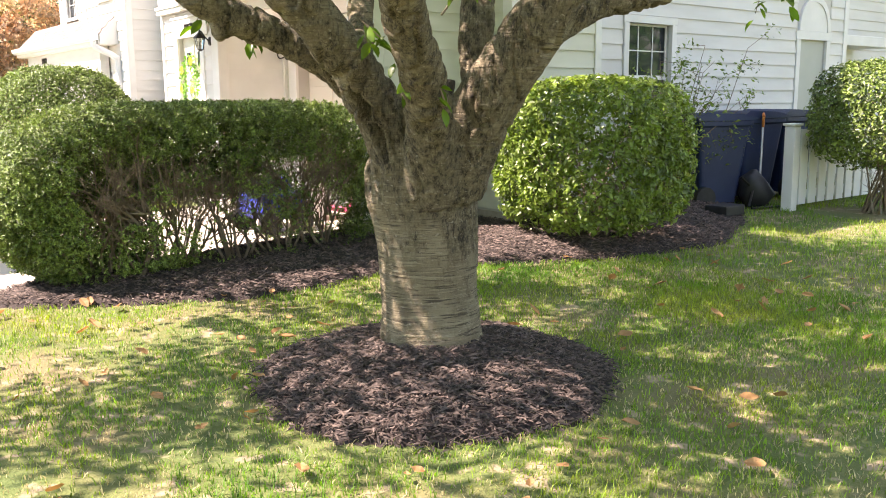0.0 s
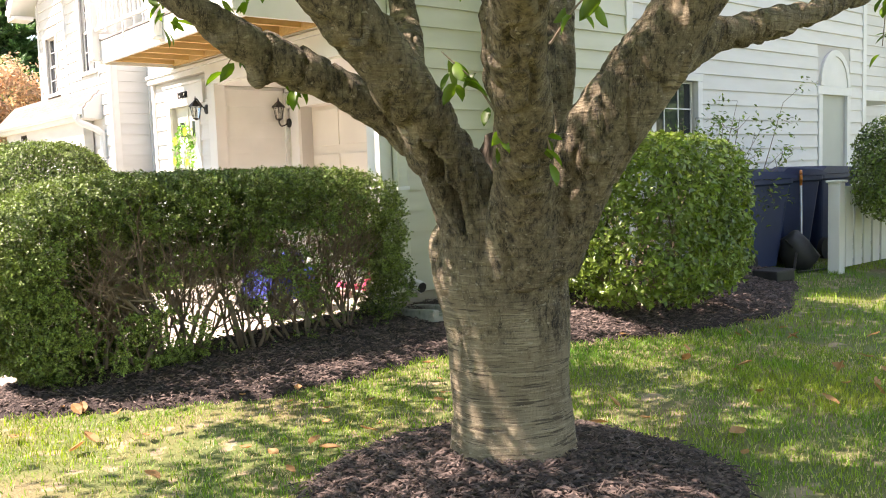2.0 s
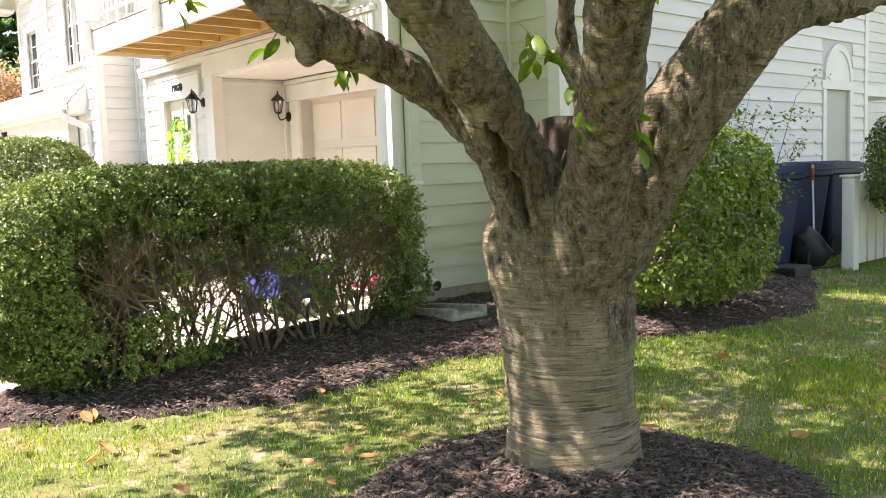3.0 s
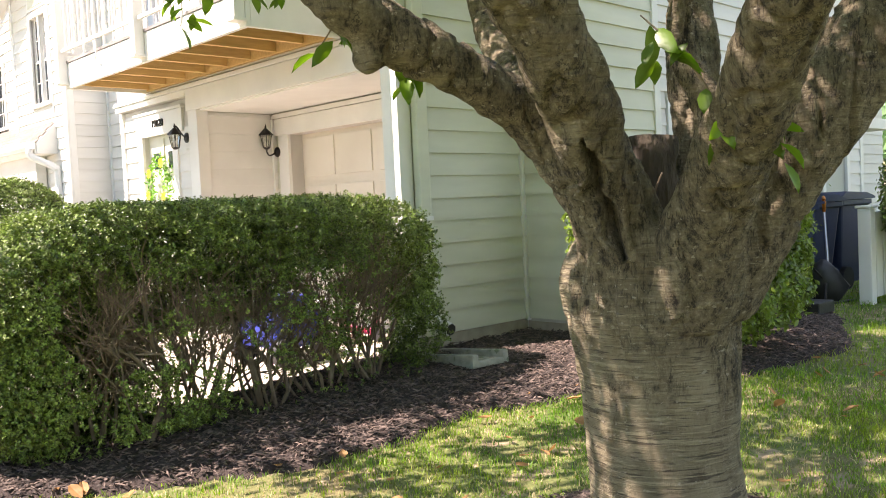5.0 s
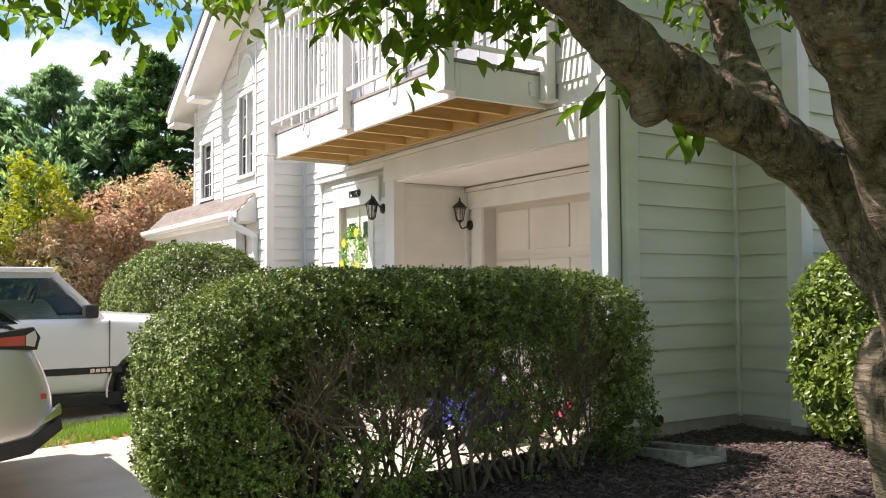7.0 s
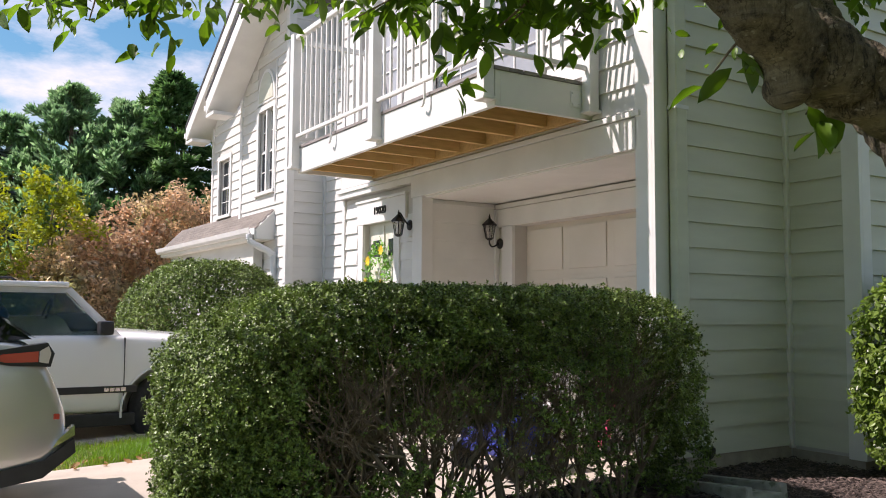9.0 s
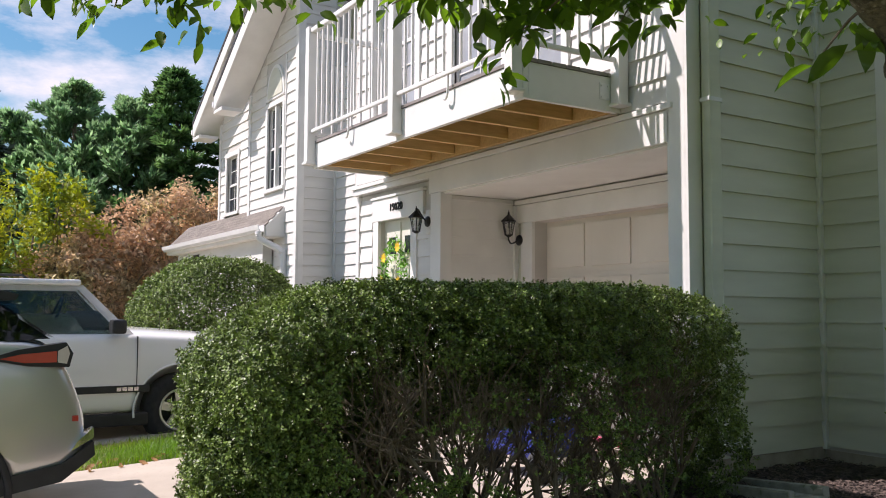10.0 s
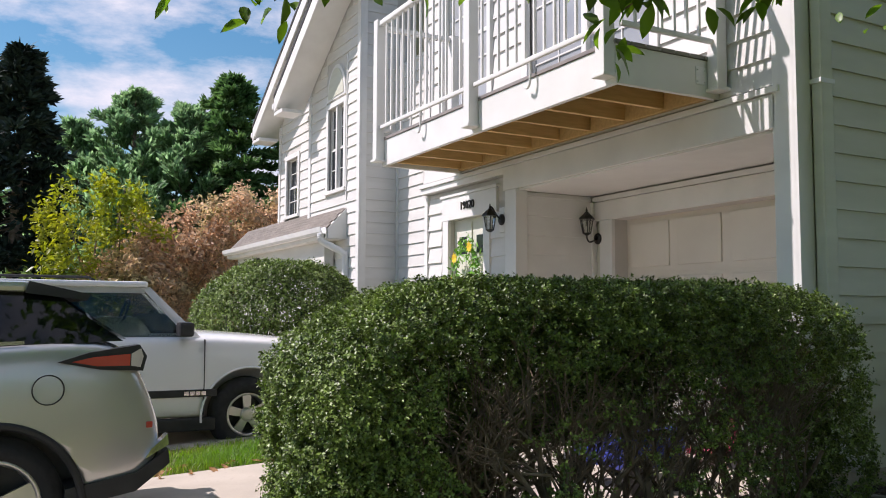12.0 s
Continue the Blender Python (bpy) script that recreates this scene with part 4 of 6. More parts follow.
def ring_scar(c, nrm, r, deep=False):
    """A healed knot: a raised lip of bark round a hollow or a pale callus."""
    q = Vector(nrm).to_track_quat("Z", "Y").to_matrix()
    bm = bmesh.new()
    rings = []
    prof = [(1.35, -0.12), (1.2, 0.12), (0.95, 0.22), (0.72, 0.1), (0.5, -0.25 if deep else 0.02), (0.15, -0.55 if deep else -0.05)]
    for f, h in prof:
        rings.append([bm.verts.new(Vector(c) + q @ Vector((r * f * math.cos(a) * (1 + 0.12 * noise.noise(Vector((a, f, c[2] * 9)))), 1.15 * r * f * math.sin(a), r * h))) for a in np.linspace(0, 2 * math.pi, 24, False)])
    for a, b in zip(rings, rings[1:]):
        for k in range(24):
            bm.faces.new((a[k], a[(k + 1) % 24], b[(k + 1) % 24], b[k]))
    bm.faces.new(rings[-1])
    return smooth(part("branch_scar", bm, BARK, tree))


# stub's colour holds its decay and the shade of the fork
stub = spline([(2.88, 3.68, 1.0, 0.14), (2.89, 3.71, 1.3, 0.135), (2.89, 3.73, 1.5, 0.13), (2.90, 3.74, 1.60, 0.11)], 20)
smooth(part("dead_stub", tube(stub[:, :3], list(stub[:, 3]), 28, wobble=0.45), DEADWOODSHADE, tree, "decayed stub of sawn limb, darkened for the fork's shade"))
for a, b in (((2.68, 3.52, 1.30), (2.52, 3.45, 1.42)), ((2.70, 3.54, 1.28), (2.58, 3.40, 1.33)), ((2.66, 3.56, 1.29), (2.62, 3.48, 1.47))):
    part("twig", tube([a, ((a[0] + b[0]) / 2, (a[1] + b[1]) / 2 + 0.02, (a[2] + b[2]) / 2), b], [0.006, 0.005, 0.003], 6), TWIG, tree)
ring_scar((1.855, 3.352, 1.915), (-0.75, -0.65, 0.1), 0.03, True)
ring_scar((2.055, 3.39, 1.765), (-0.75, -0.65, 0.05), 0.032, True)
ring_scar((2.685, 3.035, 1.515), (-0.68, -0.73, 0.0), 0.042)


def cherry_spray(root_pt, tip, count, size, seed, droop=0.06):
    """A thin twig with hanging leaves along it: twig and leaf places."""
    rng = np.random.default_rng(seed)
    a, b = np.array(root_pt, float), np.array(tip, float)
    mid = (a + b) / 2 + np.array([0, 0, 0.04])
    s = spline([(*a, 0), (*mid, 0), (*b, 0)], 12)[:, :3]
    at = s[rng.integers(2, 12, count)] + rng.normal(0, size * 0.35, (count, 3))
    at[:, 2] -= rng.uniform(0, droop, count)
    return s, at


def big_leaves(name, pos, size, parent, seed, label=""):
    """Pointed, folded, drooping cherry leaves of eight faces each, in one mesh."""
    rng = np.random.default_rng(seed)
    n = len(pos)
    ang = rng.uniform(0, 2 * np.pi, n)
    t = np.stack([np.cos(ang), np.sin(ang), rng.normal(-0.75, 0.45, n)], 1)
    t /= np.linalg.norm(t, axis=1)[:, None]
    s = np.cross(t, rng.normal(0, 0.4, (n, 3)) + np.array([0, 0, 1.0]))
    s /= np.linalg.norm(s, axis=1)[:, None] + 1e-9
    u = np.cross(s, t)
    L = (size * rng.uniform(0.65, 1.2, n))[:, None]
    w = L * rng.uniform(0.40, 0.52, n)[:, None]
    fold = rng.uniform(0.1, 0.35, n)[:, None]
    rows = [(0.0, 0.02), (0.22, 0.36), (0.5, 0.5), (0.78, 0.33), (1.0, 0.0)]
    verts = []
    for f, h in rows:
        c = pos + t * L * f - u * L * 0.18 * f * f
        verts += [c, c + s * w * h + u * w * h * fold * 2, c - s * w * h + u * w * h * fold * 2]
    co = np.stack(verts, 1).reshape(-1, 3)
    tri = []
    for k in range(4):
        a, b = 3 * k, 3 * k + 3
        tri += [(a, b, b + 1), (a, b + 1, a + 1), (a, a + 2, b + 2), (a, b + 2, b)]
    i = (np.arange(n) * 15)[:, None, None]
    return soup(name, co, (i + np.array(tri)[None]).reshape(-1, 3), CHERRYLEAF, parent, label)


SPRAYS = [
    ((1.76, 3.9, 1.94), (1.71, 4.03, 1.88), 7, 0.05), ((1.95, 3.86, 1.84), (1.91, 3.94, 1.80), 5, 0.04),
    ((2.26, 3.04, 1.54), (2.08, 3.19, 1.85), 15, 0.075), ((2.36, 2.96, 1.50), (2.30, 2.96, 1.54), 4, 0.03), ((2.3, 2.9, 1.85), (2.5, 2.8, 2.05), 6, 0.09),
    ((4.9, 2.9, 2.6), (4.3, 2.7, 1.95), 12, 0.07), ((4.9, 2.9, 2.6), (5.0, 2.9, 2.05), 14, 0.07),
]
at = []
for k, (a, b, c, z) in enumerate(SPRAYS):
    s, q = cherry_spray(a, b, c, z, 40 + k)
    part("twig", tube(s, list(np.linspace(0.005, 0.002, 12)), 6), TWIG, tree)
    at.append(q)
big_leaves("leaf_spray", np.vstack(at), 0.095, tree, 5)
# hanging outer boughs seen under the crown
BOUGHS = [((0.8, 4.2, 2.6), (0.63, 6.84, 2.67)), ((0.8, 4.2, 2.6), (0.88, 6.83, 2.66)), ((0.8, 4.2, 2.6), (1.15, 6.76, 2.66)), ((1.0, 4.1, 2.45), (1.55, 6.6, 2.78)), ((2.72, 4.36, 2.4), (1.87, 6.15, 2.66)),
          ((2.72, 4.36, 2.4), (2.08, 6.03, 2.68)), ((2.72, 4.36, 2.4), (2.3, 5.95, 2.50)), ((2.72, 4.36, 2.4), (2.42, 5.86, 2.60)), ((2.95, 4.7, 3.1), (2.68, 5.62, 2.58)), ((0.3, 4.7, 3.0), (0.2, 6.5, 2.85))]
at = []
rng = np.random.default_rng(8)
for k, (a, b) in enumerate(BOUGHS):
    s = spline([(*a, 0.014), ((a[0] + b[0]) / 2, (a[1] + b[1]) / 2, (a[2] + b[2]) / 2 + 0.32, 0.009), (*b, 0.003)], 20)
    part("bough", tube(s[:, :3], list(s[:, 3]), 6), TWIG, tree)
    p = s[rng.integers(13, 20, 60), :3] + rng.normal(0, 0.08, (60, 3)) + np.array([0, 0, 0.06])
    p2 = s[rng.integers(5, 14, 40), :3] + rng.normal(0, 0.10, (40, 3)) + np.array([0, 0, 0.14])
    at += [p, p2, p + rng.normal(0, 0.05, (60, 3))]
big_leaves("bough_leaves", np.vstack(at), 0.115, tree, 9)
# crown: clumps round the limb ends, with gaps between them, and outlying ones added for shade
rng = np.random.default_rng(3)
at = []
# first row is the main crown; the others are unseen, added to cast shade
CROWN = [(2.45, 3.3, 3.3, 3.3, 2.9, 5.6, 780), (-0.95, 5.45, 1.0, 0.7, 3.2, 4.2, 60), (1.65, 7.65, 0.8, 0.42, 3.4, 3.9, 65), (4.0, 4.9, 1.7, 1.2, 3.25, 4.8, 150), (0.9, 2.2, 1.6, 1.5, 3.3, 4.6, 90)]
for cx, cy, rx, ry, z0, z1, count in CROWN:
    for k in range(count):
        th, rr = rng.uniform(0, 2 * np.pi), math.sqrt(rng.uniform(0.02, 1))
        c = np.array([cx + rx * rr * math.cos(th), cy + ry * rr * math.sin(th), 0.0])
        c[2] = rng.uniform(z0 + 0.036 * rx * rr, z1 - 0.2 * rx * rr)
        at.append(c + rng.normal(0, 1, (34, 3)) * np.array([0.24, 0.24, 0.12]))
at = np.vstack(at)
big_leaves("crown", at[at[:, 2] > 2.8], 0.105, tree, 12)
# unseen boughs added to hold the outlying clumps
for tip in ((-0.95, 5.45, 3.7), (1.65, 7.65, 3.6), (4.0, 4.9, 4.0), (0.9, 2.2, 3.9)):
    s = spline([(2.3, 3.4, 3.0, 0.03), ((2.3 + tip[0]) / 2, (3.4 + tip[1]) / 2, 3.75, 0.022), (*tip, 0.006)], 16)
    part("bough", tube(s[:, :3], list(s[:, 3]), 8), TWIG, tree)

# ---- mulch ----
def mulch_bed(name, label, inside, x0, x1, y0, y1, height, chips, seed, step=0.06):
    """A mound of bark chips: a soft bed of soil with loose shreds over it."""
    root = thing(name, label, "mulch", kind="stuff")
    bm = bmesh.new()
    vs = {}
    nx, ny = int((x1 - x0) / step), int((y1 - y0) / step)
    for i in range(nx + 1):
        for j in range(ny + 1):
            x, y = x0 + i * step, y0 + j * step
            e = inside(x, y)
            z = ground_z(x, y) - 0.03 + height * min(1, max(0, e)) ** 0.6 + (0.03 if e > 0 else 0) + 0.015 * noise.noise(Vector((x * 5, y * 5, 2)))
            vs[i, j] = (bm.verts.new((x, y, z)), e)
    for i in range(nx):
        for j in range(ny):
            q = [vs[i, j], vs[i + 1, j], vs[i + 1, j + 1], vs[i, j + 1]]
            if max(e for _, e in q) > -0.02:
                bm.faces.new([v for v, _ in q])
    loose = [v for v in bm.verts if not v.link_faces]
    bmesh.ops.delete(bm, geom=loose, context="VERTS")
    smooth(part("soil", bm, SOIL, root))
    r = np.random.default_rng(seed)
    pts = []
    while len(pts) < chips:
        x, y = r.uniform(x0, x1), r.uniform(y0, y1)
        e = inside(x, y) + r.normal(0, 0.05)
        if e > 0:
            pts.append((x, y, ground_z(x, y) + height * min(1, max(0, inside(x, y))) ** 0.6 + 0.015 * noise.noise(Vector((x * 5, y * 5, 2))) + r.uniform(0.0, 0.02)))
    p = np.array(pts)
    n = len(p)
    an, tilt = r.uniform(0, 2 * np.pi, n), r.normal(0, 0.25, n)
    t = np.stack([np.cos(an), np.sin(an), tilt], 1)
    s = np.stack([-np.sin(an), np.cos(an), r.normal(0, 0.4, n)], 1)
    u = np.array([0, 0, 1.0])
    L, w = r.gamma(3, 0.011, n)[:, None] + 0.012, r.uniform(0.0025, 0.007, n)[:, None]
    co = np.stack([p - t * L * 0.5, p + s * w, p - s * w, p + t * L * 0.5, p + u * w * 1.3], 1).reshape(-1, 3)
    f = np.array([[0, 2, 4], [0, 4, 1], [3, 1, 4], [3, 4, 2]])
    soup("bark_chips", co, (np.arange(n)[:, None, None] * 5 + f[None]).reshape(-1, 3), MULCH, root)
    return root


def ring_in(x, y):
    return 1 - math.hypot((x - 2.66) / 0.9, (y - 3.44) / 0.9) + 0.06 * noise.noise(Vector((x * 3, y * 3, 0)))


def bed_in(x, y):
    edge = np.interp(x, [1.0, 1.45, 2.6, 3.2, 3.9, 4.8, 5.7, 7.0, 8.3, 9.4], [6.9, 6.2, 5.55, 5.5, 5.6, 5.25, 4.75, 4.6, 5.2, 6.1])
    e = min((y - edge) / 0.6, (x - 1.2) / 0.5, (9.4 - x) / 0.4)
    if x < 4.45:
        e = min(e, (7.27 - y) / 0.25)
    return e + 0.1 * noise.noise(Vector((x * 3, y * 3, 5)))


mulch_bed("tree_mulch", "dark shredded bark mulch ring round tree base", ring_in, 1.6, 3.8, 2.3, 4.6, 0.17, 17000, 2)
mulch_bed("mulch_bed", "dark shredded bark mulch bed along the house", bed_in, 1.0, 9.5, 4.4, 7.28, 0.10, 42000, 3, 0.08)


# ---- shrubs ----
def shell_points(n, seed, centre, half, power=4.0, keep=None, inset=0.12):
    """Points in the outer skin of a rounded block, and the outward directions."""
    r = np.random.default_rng(seed)
    d = r.normal(0, 1, (n, 3))
    d /= np.linalg.norm(d, axis=1)[:, None]
    d /= (np.abs(d / 1.0) ** power).sum(1)[:, None] ** (1 / power)
    lump = np.array([noise.noise(Vector(v) * 2.6 + Vector((seed, 0, 0))) + 0.7 * noise.noise(Vector(v) * 8) + 0.5 * noise.noise(Vector(v) * 22) for v in d])
    f = 1 + 0.045 * lump + r.normal(0, 0.012, n) - inset * r.exponential(0.45, n)
    p = np.array(centre) + d * np.array(half) * f[:, None]
    nn = d / np.array(half)
    nn = nn * np.abs(d) ** (power - 2)
    nn /= np.linalg.norm(nn, axis=1)[:, None] + 1e-9
    nn += np.array([0, 0, 0.5])
    return p, nn, d


def shoot_leaves(name, tips, axes, per, length, reach, material, parent, seed):
    """Small oval leaves set round short shoots: each leaf points outwards from its shoot, cupped, in one mesh."""
    rr = np.random.default_rng(seed)
    n = len(tips) * per
    axis = axes + rr.normal(0, 0.45, axes.shape)
    axis /= np.linalg.norm(axis, axis=1)[:, None]
    axis = np.repeat(axis, per, 0)
    back = rr.uniform(0, 1, n)[:, None] * reach
    side = np.cross(axis, rr.normal(0, 1, (n, 3)))
    side /= np.linalg.norm(side, axis=1)[:, None] + 1e-9
    t = side + axis * rr.uniform(0.1, 1.1, n)[:, None]
    t /= np.linalg.norm(t, axis=1)[:, None]
    w = np.cross(t, axis + rr.normal(0, 0.25, (n, 3)))
    w /= np.linalg.norm(w, axis=1)[:, None] + 1e-9
    up = np.cross(w, t)
    L = (length * rr.uniform(0.6, 1.25, n))[:, None]
    p = np.repeat(tips, per, 0) - axis * back
    base = p + t * 0.003
    mid = p + t * L * 0.5 + up * L * 0.06
    co = np.stack([base, mid - w * L * 0.28, p + t * L - up * L * 0.08, mid + w * L * 0.28], 1).reshape(-1, 3)
    k = np.arange(n)[:, None] * 4
    tri = np.concatenate([k + np.array([[0, 1, 2]]), k + np.array([[0, 2, 3]])], 1).reshape(-1, 3)
    return soup(name, co, tri, material, parent)


hedge = thing("boxy_hedge", "clipped evergreen hedge with bare twiggy lower face", "hedge")
HC, HH = (2.85, 6.80, 0.84), (1.57, 0.58, 0.665)
p, nn, d = shell_points(72000, 11, HC, HH, 5.0, inset=0.11)
p[:, 2] -= 0.13 * np.clip((2.05 - p[:, 0]) / 0.7, 0, 1) ** 1.5 * np.clip((p[:, 2] - 0.4) / 1.0, 0, 1)
X, Y, Z = p.T
thin = np.array([noise.noise(Vector((a * 2.3, b * 2.3, c * 2.6))) for a, b, c in p])
clump = np.array([noise.noise(Vector((a * 9, b * 9, c * 9))) for a, b, c in p])
left_end = np.clip((1.95 - X) / 0.3, 0, 1)
keepp = np.clip(0.58 + 0.3 * left_end + 1.5 * clump, 0.08, 1.0)
face = Y < 6.62
bare = face & (Z < 1.16 + 0.2 * thin) & (X > 1.85 + 0.3 * thin) & (X < 2.95 + 0.4 * thin)
keepp = np.where(bare, np.clip(0.06 + 0.6 * thin + 0.3 * clump, 0.015, 0.5), keepp)
half_bare = face & (Z < 1.12 + 0.2 * thin) & (X >= 2.95 + 0.4 * thin) & (X < 4.05)
keepp = np.where(half_bare, np.clip(0.22 + 0.6 * thin + 0.9 * clump, 0.03, 0.8), keepp)
keepp = np.where((Z < 0.52 + 0.1 * thin) & (X > 2.55) & (X < 4.2), keepp * 0.25, keepp)
keepp = np.where(face & (Z < 0.58 + 0.25 * thin) & (X < 2.6) & (X > 1.75), np.clip(0.45 + 1.3 * clump + 0.5 * thin, 0.05, 0.95), keepp)
keepp = np.where((X > 3.6) & (X < 4.1) & (Z > 0.5) & (Z < 1.15 + 0.1 * thin), keepp * 0.35, keepp)
keepp = np.where((Y > 6.95) & (Z < 0.66 + 0.15 * thin) & (X > 2.5), keepp * 0.14, keepp)
window_gap = (X > 3.6) & (X < 4.12) & (Z < 1.04 + 0.15 * thin)
closed = ((Y > 6.98) & ((Z > 0.66 + 0.15 * thin) | (X < 2.5)) & ~window_gap) | (Z > 1.36)
keepp = np.where(window_gap & (Y > 6.9), 0.12, keepp)
keepp = np.where(closed, 0.95, keepp)
k = (np.random.default_rng(4).uniform(0, 1, len(p)) < keepp) & (Z > 0.17)
shoot_leaves("foliage", p[k], nn[k], 10, 0.0185, 0.03, HEDGELEAF, hedge, 21)


def stems(root, bases, reach, seed, count_twigs, top, spread, r0=0.016, mat_=None):
    """Crooked stems that fork upwards into twigs."""
    r = np.random.default_rng(seed)
    for bx, by in bases:
        z0 = ground_z(bx, by)
        tip = (bx + r.normal(0, spread[0]), by + r.normal(0, spread[1]), top * r.uniform(0.75, 0.95))
        mids = [(bx + (tip[0] - bx) * f + r.normal(0, 0.04), by + (tip[1] - by) * f + r.normal(0, 0.03), z0 + (tip[2] - z0) * f, r0 * (1 - 0.75 * f)) for f in (0.0, 0.3, 0.6, 1.0)]
        mids[0] = (bx, by, z0 - 0.02, r0 * 1.15)
        s = spline(mids, 12)
        bm = tube(s[:, :3], list(s[:, 3]), 7)
        for q in range(count_twigs):
            i = r.integers(2, 11)
            a = s[i, :3]
            v = np.array([r.normal(0, 1), r.normal(-0.15, 0.8), r.uniform(0.2, 1.3)])
            v *= r.uniform(0.12, reach) / np.linalg.norm(v)
            v[2] = min(v[2], max(0.02, top - 0.04 - a[2]))
            m = a + v * 0.5 + r.normal(0, 0.025, 3)
            e = a + v
            tube([a, m, e], [s[i, 3] * 0.5 + 0.001, 0.0032, 0.0018], 5, bm)
            for q2 in range(3):
                g = m + (e - m) * r.uniform(0, 1)
                h = v * 0.4 + r.normal(0, 0.06, 3)
                h[2] = min(h[2], max(0.0, top - g[2]))
                tube([g, g + h], [0.0022, 0.0012], 4, bm)
        part("stem", bm, mat_ or TWIG, root)


inner = np.random.default_rng(14).uniform((1.6, 6.66, 0.25), (4.15, 7.28, 1.40), (17000, 3))
inner = inner[((inner[:, 2] > 0.72) | (inner[:, 0] < 2.45)) & ~((inner[:, 0] > 3.5) & (inner[:, 0] < 4.15) & (inner[:, 2] < 1.04))]
shoot_leaves("inner_foliage", inner, np.tile([0, -0.4, 1.0], (len(inner), 1)), 8, 0.026, 0.05, HEDGELEAF, hedge, 28)


def fan(bm, r, p, d, length, rad, level, box_lo, box_hi):
    """A crooked shoot that forks again and again, kept inside the clipped outline."""
    mid = p + d * length * 0.5 + Vector(r.normal(0, 0.022 * length / 0.3, 3))
    end = p + d * length
    if any(not box_lo[i] < end[i] < box_hi[i] for i in range(3)):
        return
    tube([p, mid, end], [rad, rad * 0.85, rad * 0.7], 6 if level < 2 else 4, bm, caps=False)
    if level == 4:
        return
    for k in range(3 if level else 4):
        q = mid.lerp(end, r.uniform(0.1, 1.0))
        nd = (d + Vector((r.normal(0, 0.55), r.normal(-0.12, 0.45), r.normal(0.12, 0.3)))).normalized()
        fan(bm, r, q, nd, length * r.uniform(0.5, 0.75), max(0.0012, rad * 0.55), level + 1, box_lo, box_hi)


r = np.random.default_rng(6)
for k in range(54):
    lean = r.normal(-0.12, 0.42)
    x, y = (2.0, 2.3, 2.6, 3.0, 3.45, 3.85)[k // 9] + 0.15 * lean + r.normal(0, 0.04), 6.56 + r.normal(0, 0.09)
    bm = bmesh.new()
    fan(bm, r, Vector((x, y, ground_z(x, y) + 0.02)), Vector((lean, r.normal(-0.10, 0.2), 1)).normalized(), r.uniform(0.36, 0.56), 0.024 if k % 9 == 0 else r.uniform(0.008, 0.015), 0, (1.55, 6.27, 0.15), (4.25, 7.32, 1.42))
    part("stem", bm, TWIG, hedge)

mound = thing("rounded_shrub", "dense clipped rounded evergreen shrub", "shrub")
p, nn, d = shell_points(46000, 15, (3.95, 15.1, 0.75), (1.22, 1.15, 1.34), 2.6, inset=0.06)
shoot_leaves("foliage", p[p[:, 2] > 0.05], nn[p[:, 2] > 0.05], 6, 0.034, 0.05, HEDGELEAF, mound, 22)
stems(mound, [(3.95 + 0.2 * math.cos(a), 15.1 + 0.2 * math.sin(a)) for a in range(6)], 0.4, 8, 5, 1.6, (0.3, 0.3), 0.03)

bush = thing("glossy_round_bush", "large glossy green rounded bush in mulch bed", "bush")
p, nn, d = shell_points(42000, 17, (6.12, 5.46, 0.98), (0.80, 0.80, 0.72), 3.6, inset=0.16)
clump = np.array([noise.noise(Vector((a * 8, b * 8, c * 8))) for a, b, c in p])
k = (p[:, 2] > 0.28 + 0.15 * np.abs(np.sin(p[:, 0] * 9))) & (np.random.default_rng(7).uniform(0, 1, len(p)) < np.clip(0.6 + 1.6 * clump, 0.05, 1))
leaves("foliage", p[k], nn[k], 0.055, BUSHLEAF, bush, aspect=0.52, seed=23)
stems(bush, [(6.12 + 0.25 * math.cos(a), 5.46 + 0.25 * math.sin(a)) for a in np.linspace(0, 6, 9)], 0.4, 9, 8, 1.3, (0.3, 0.3), 0.018)

bush3 = thing("leggy_bush", "upright bush with bare tan stems and leafy top", "bush")
p, nn, d = shell_points(26000, 19, (10.05, 4.62, 1.30), (0.78, 0.72, 0.62), 3.0, inset=0.25)
thin = np.array([noise.noise(Vector((a * 2.5, b * 2.5, c * 2.5))) for a, b, c in p])
k = np.random.default_rng(2).uniform(0, 1, len(p)) < np.clip((p[:, 2] - 0.55) / 0.5, 0.05, 1) * (0.75 + thin * 0.5)
leaves("foliage", p[k], nn[k], 0.05, HEDGELEAF, bush3, aspect=0.5, seed=24)
stems(bush3, [(10.02 + 0.16 * math.cos(a), 4.6 + 0.16 * math.sin(a)) for a in np.linspace(0, 6.2, 16)], 0.4, 10, 6, 1.5, (0.32, 0.3), 0.013)


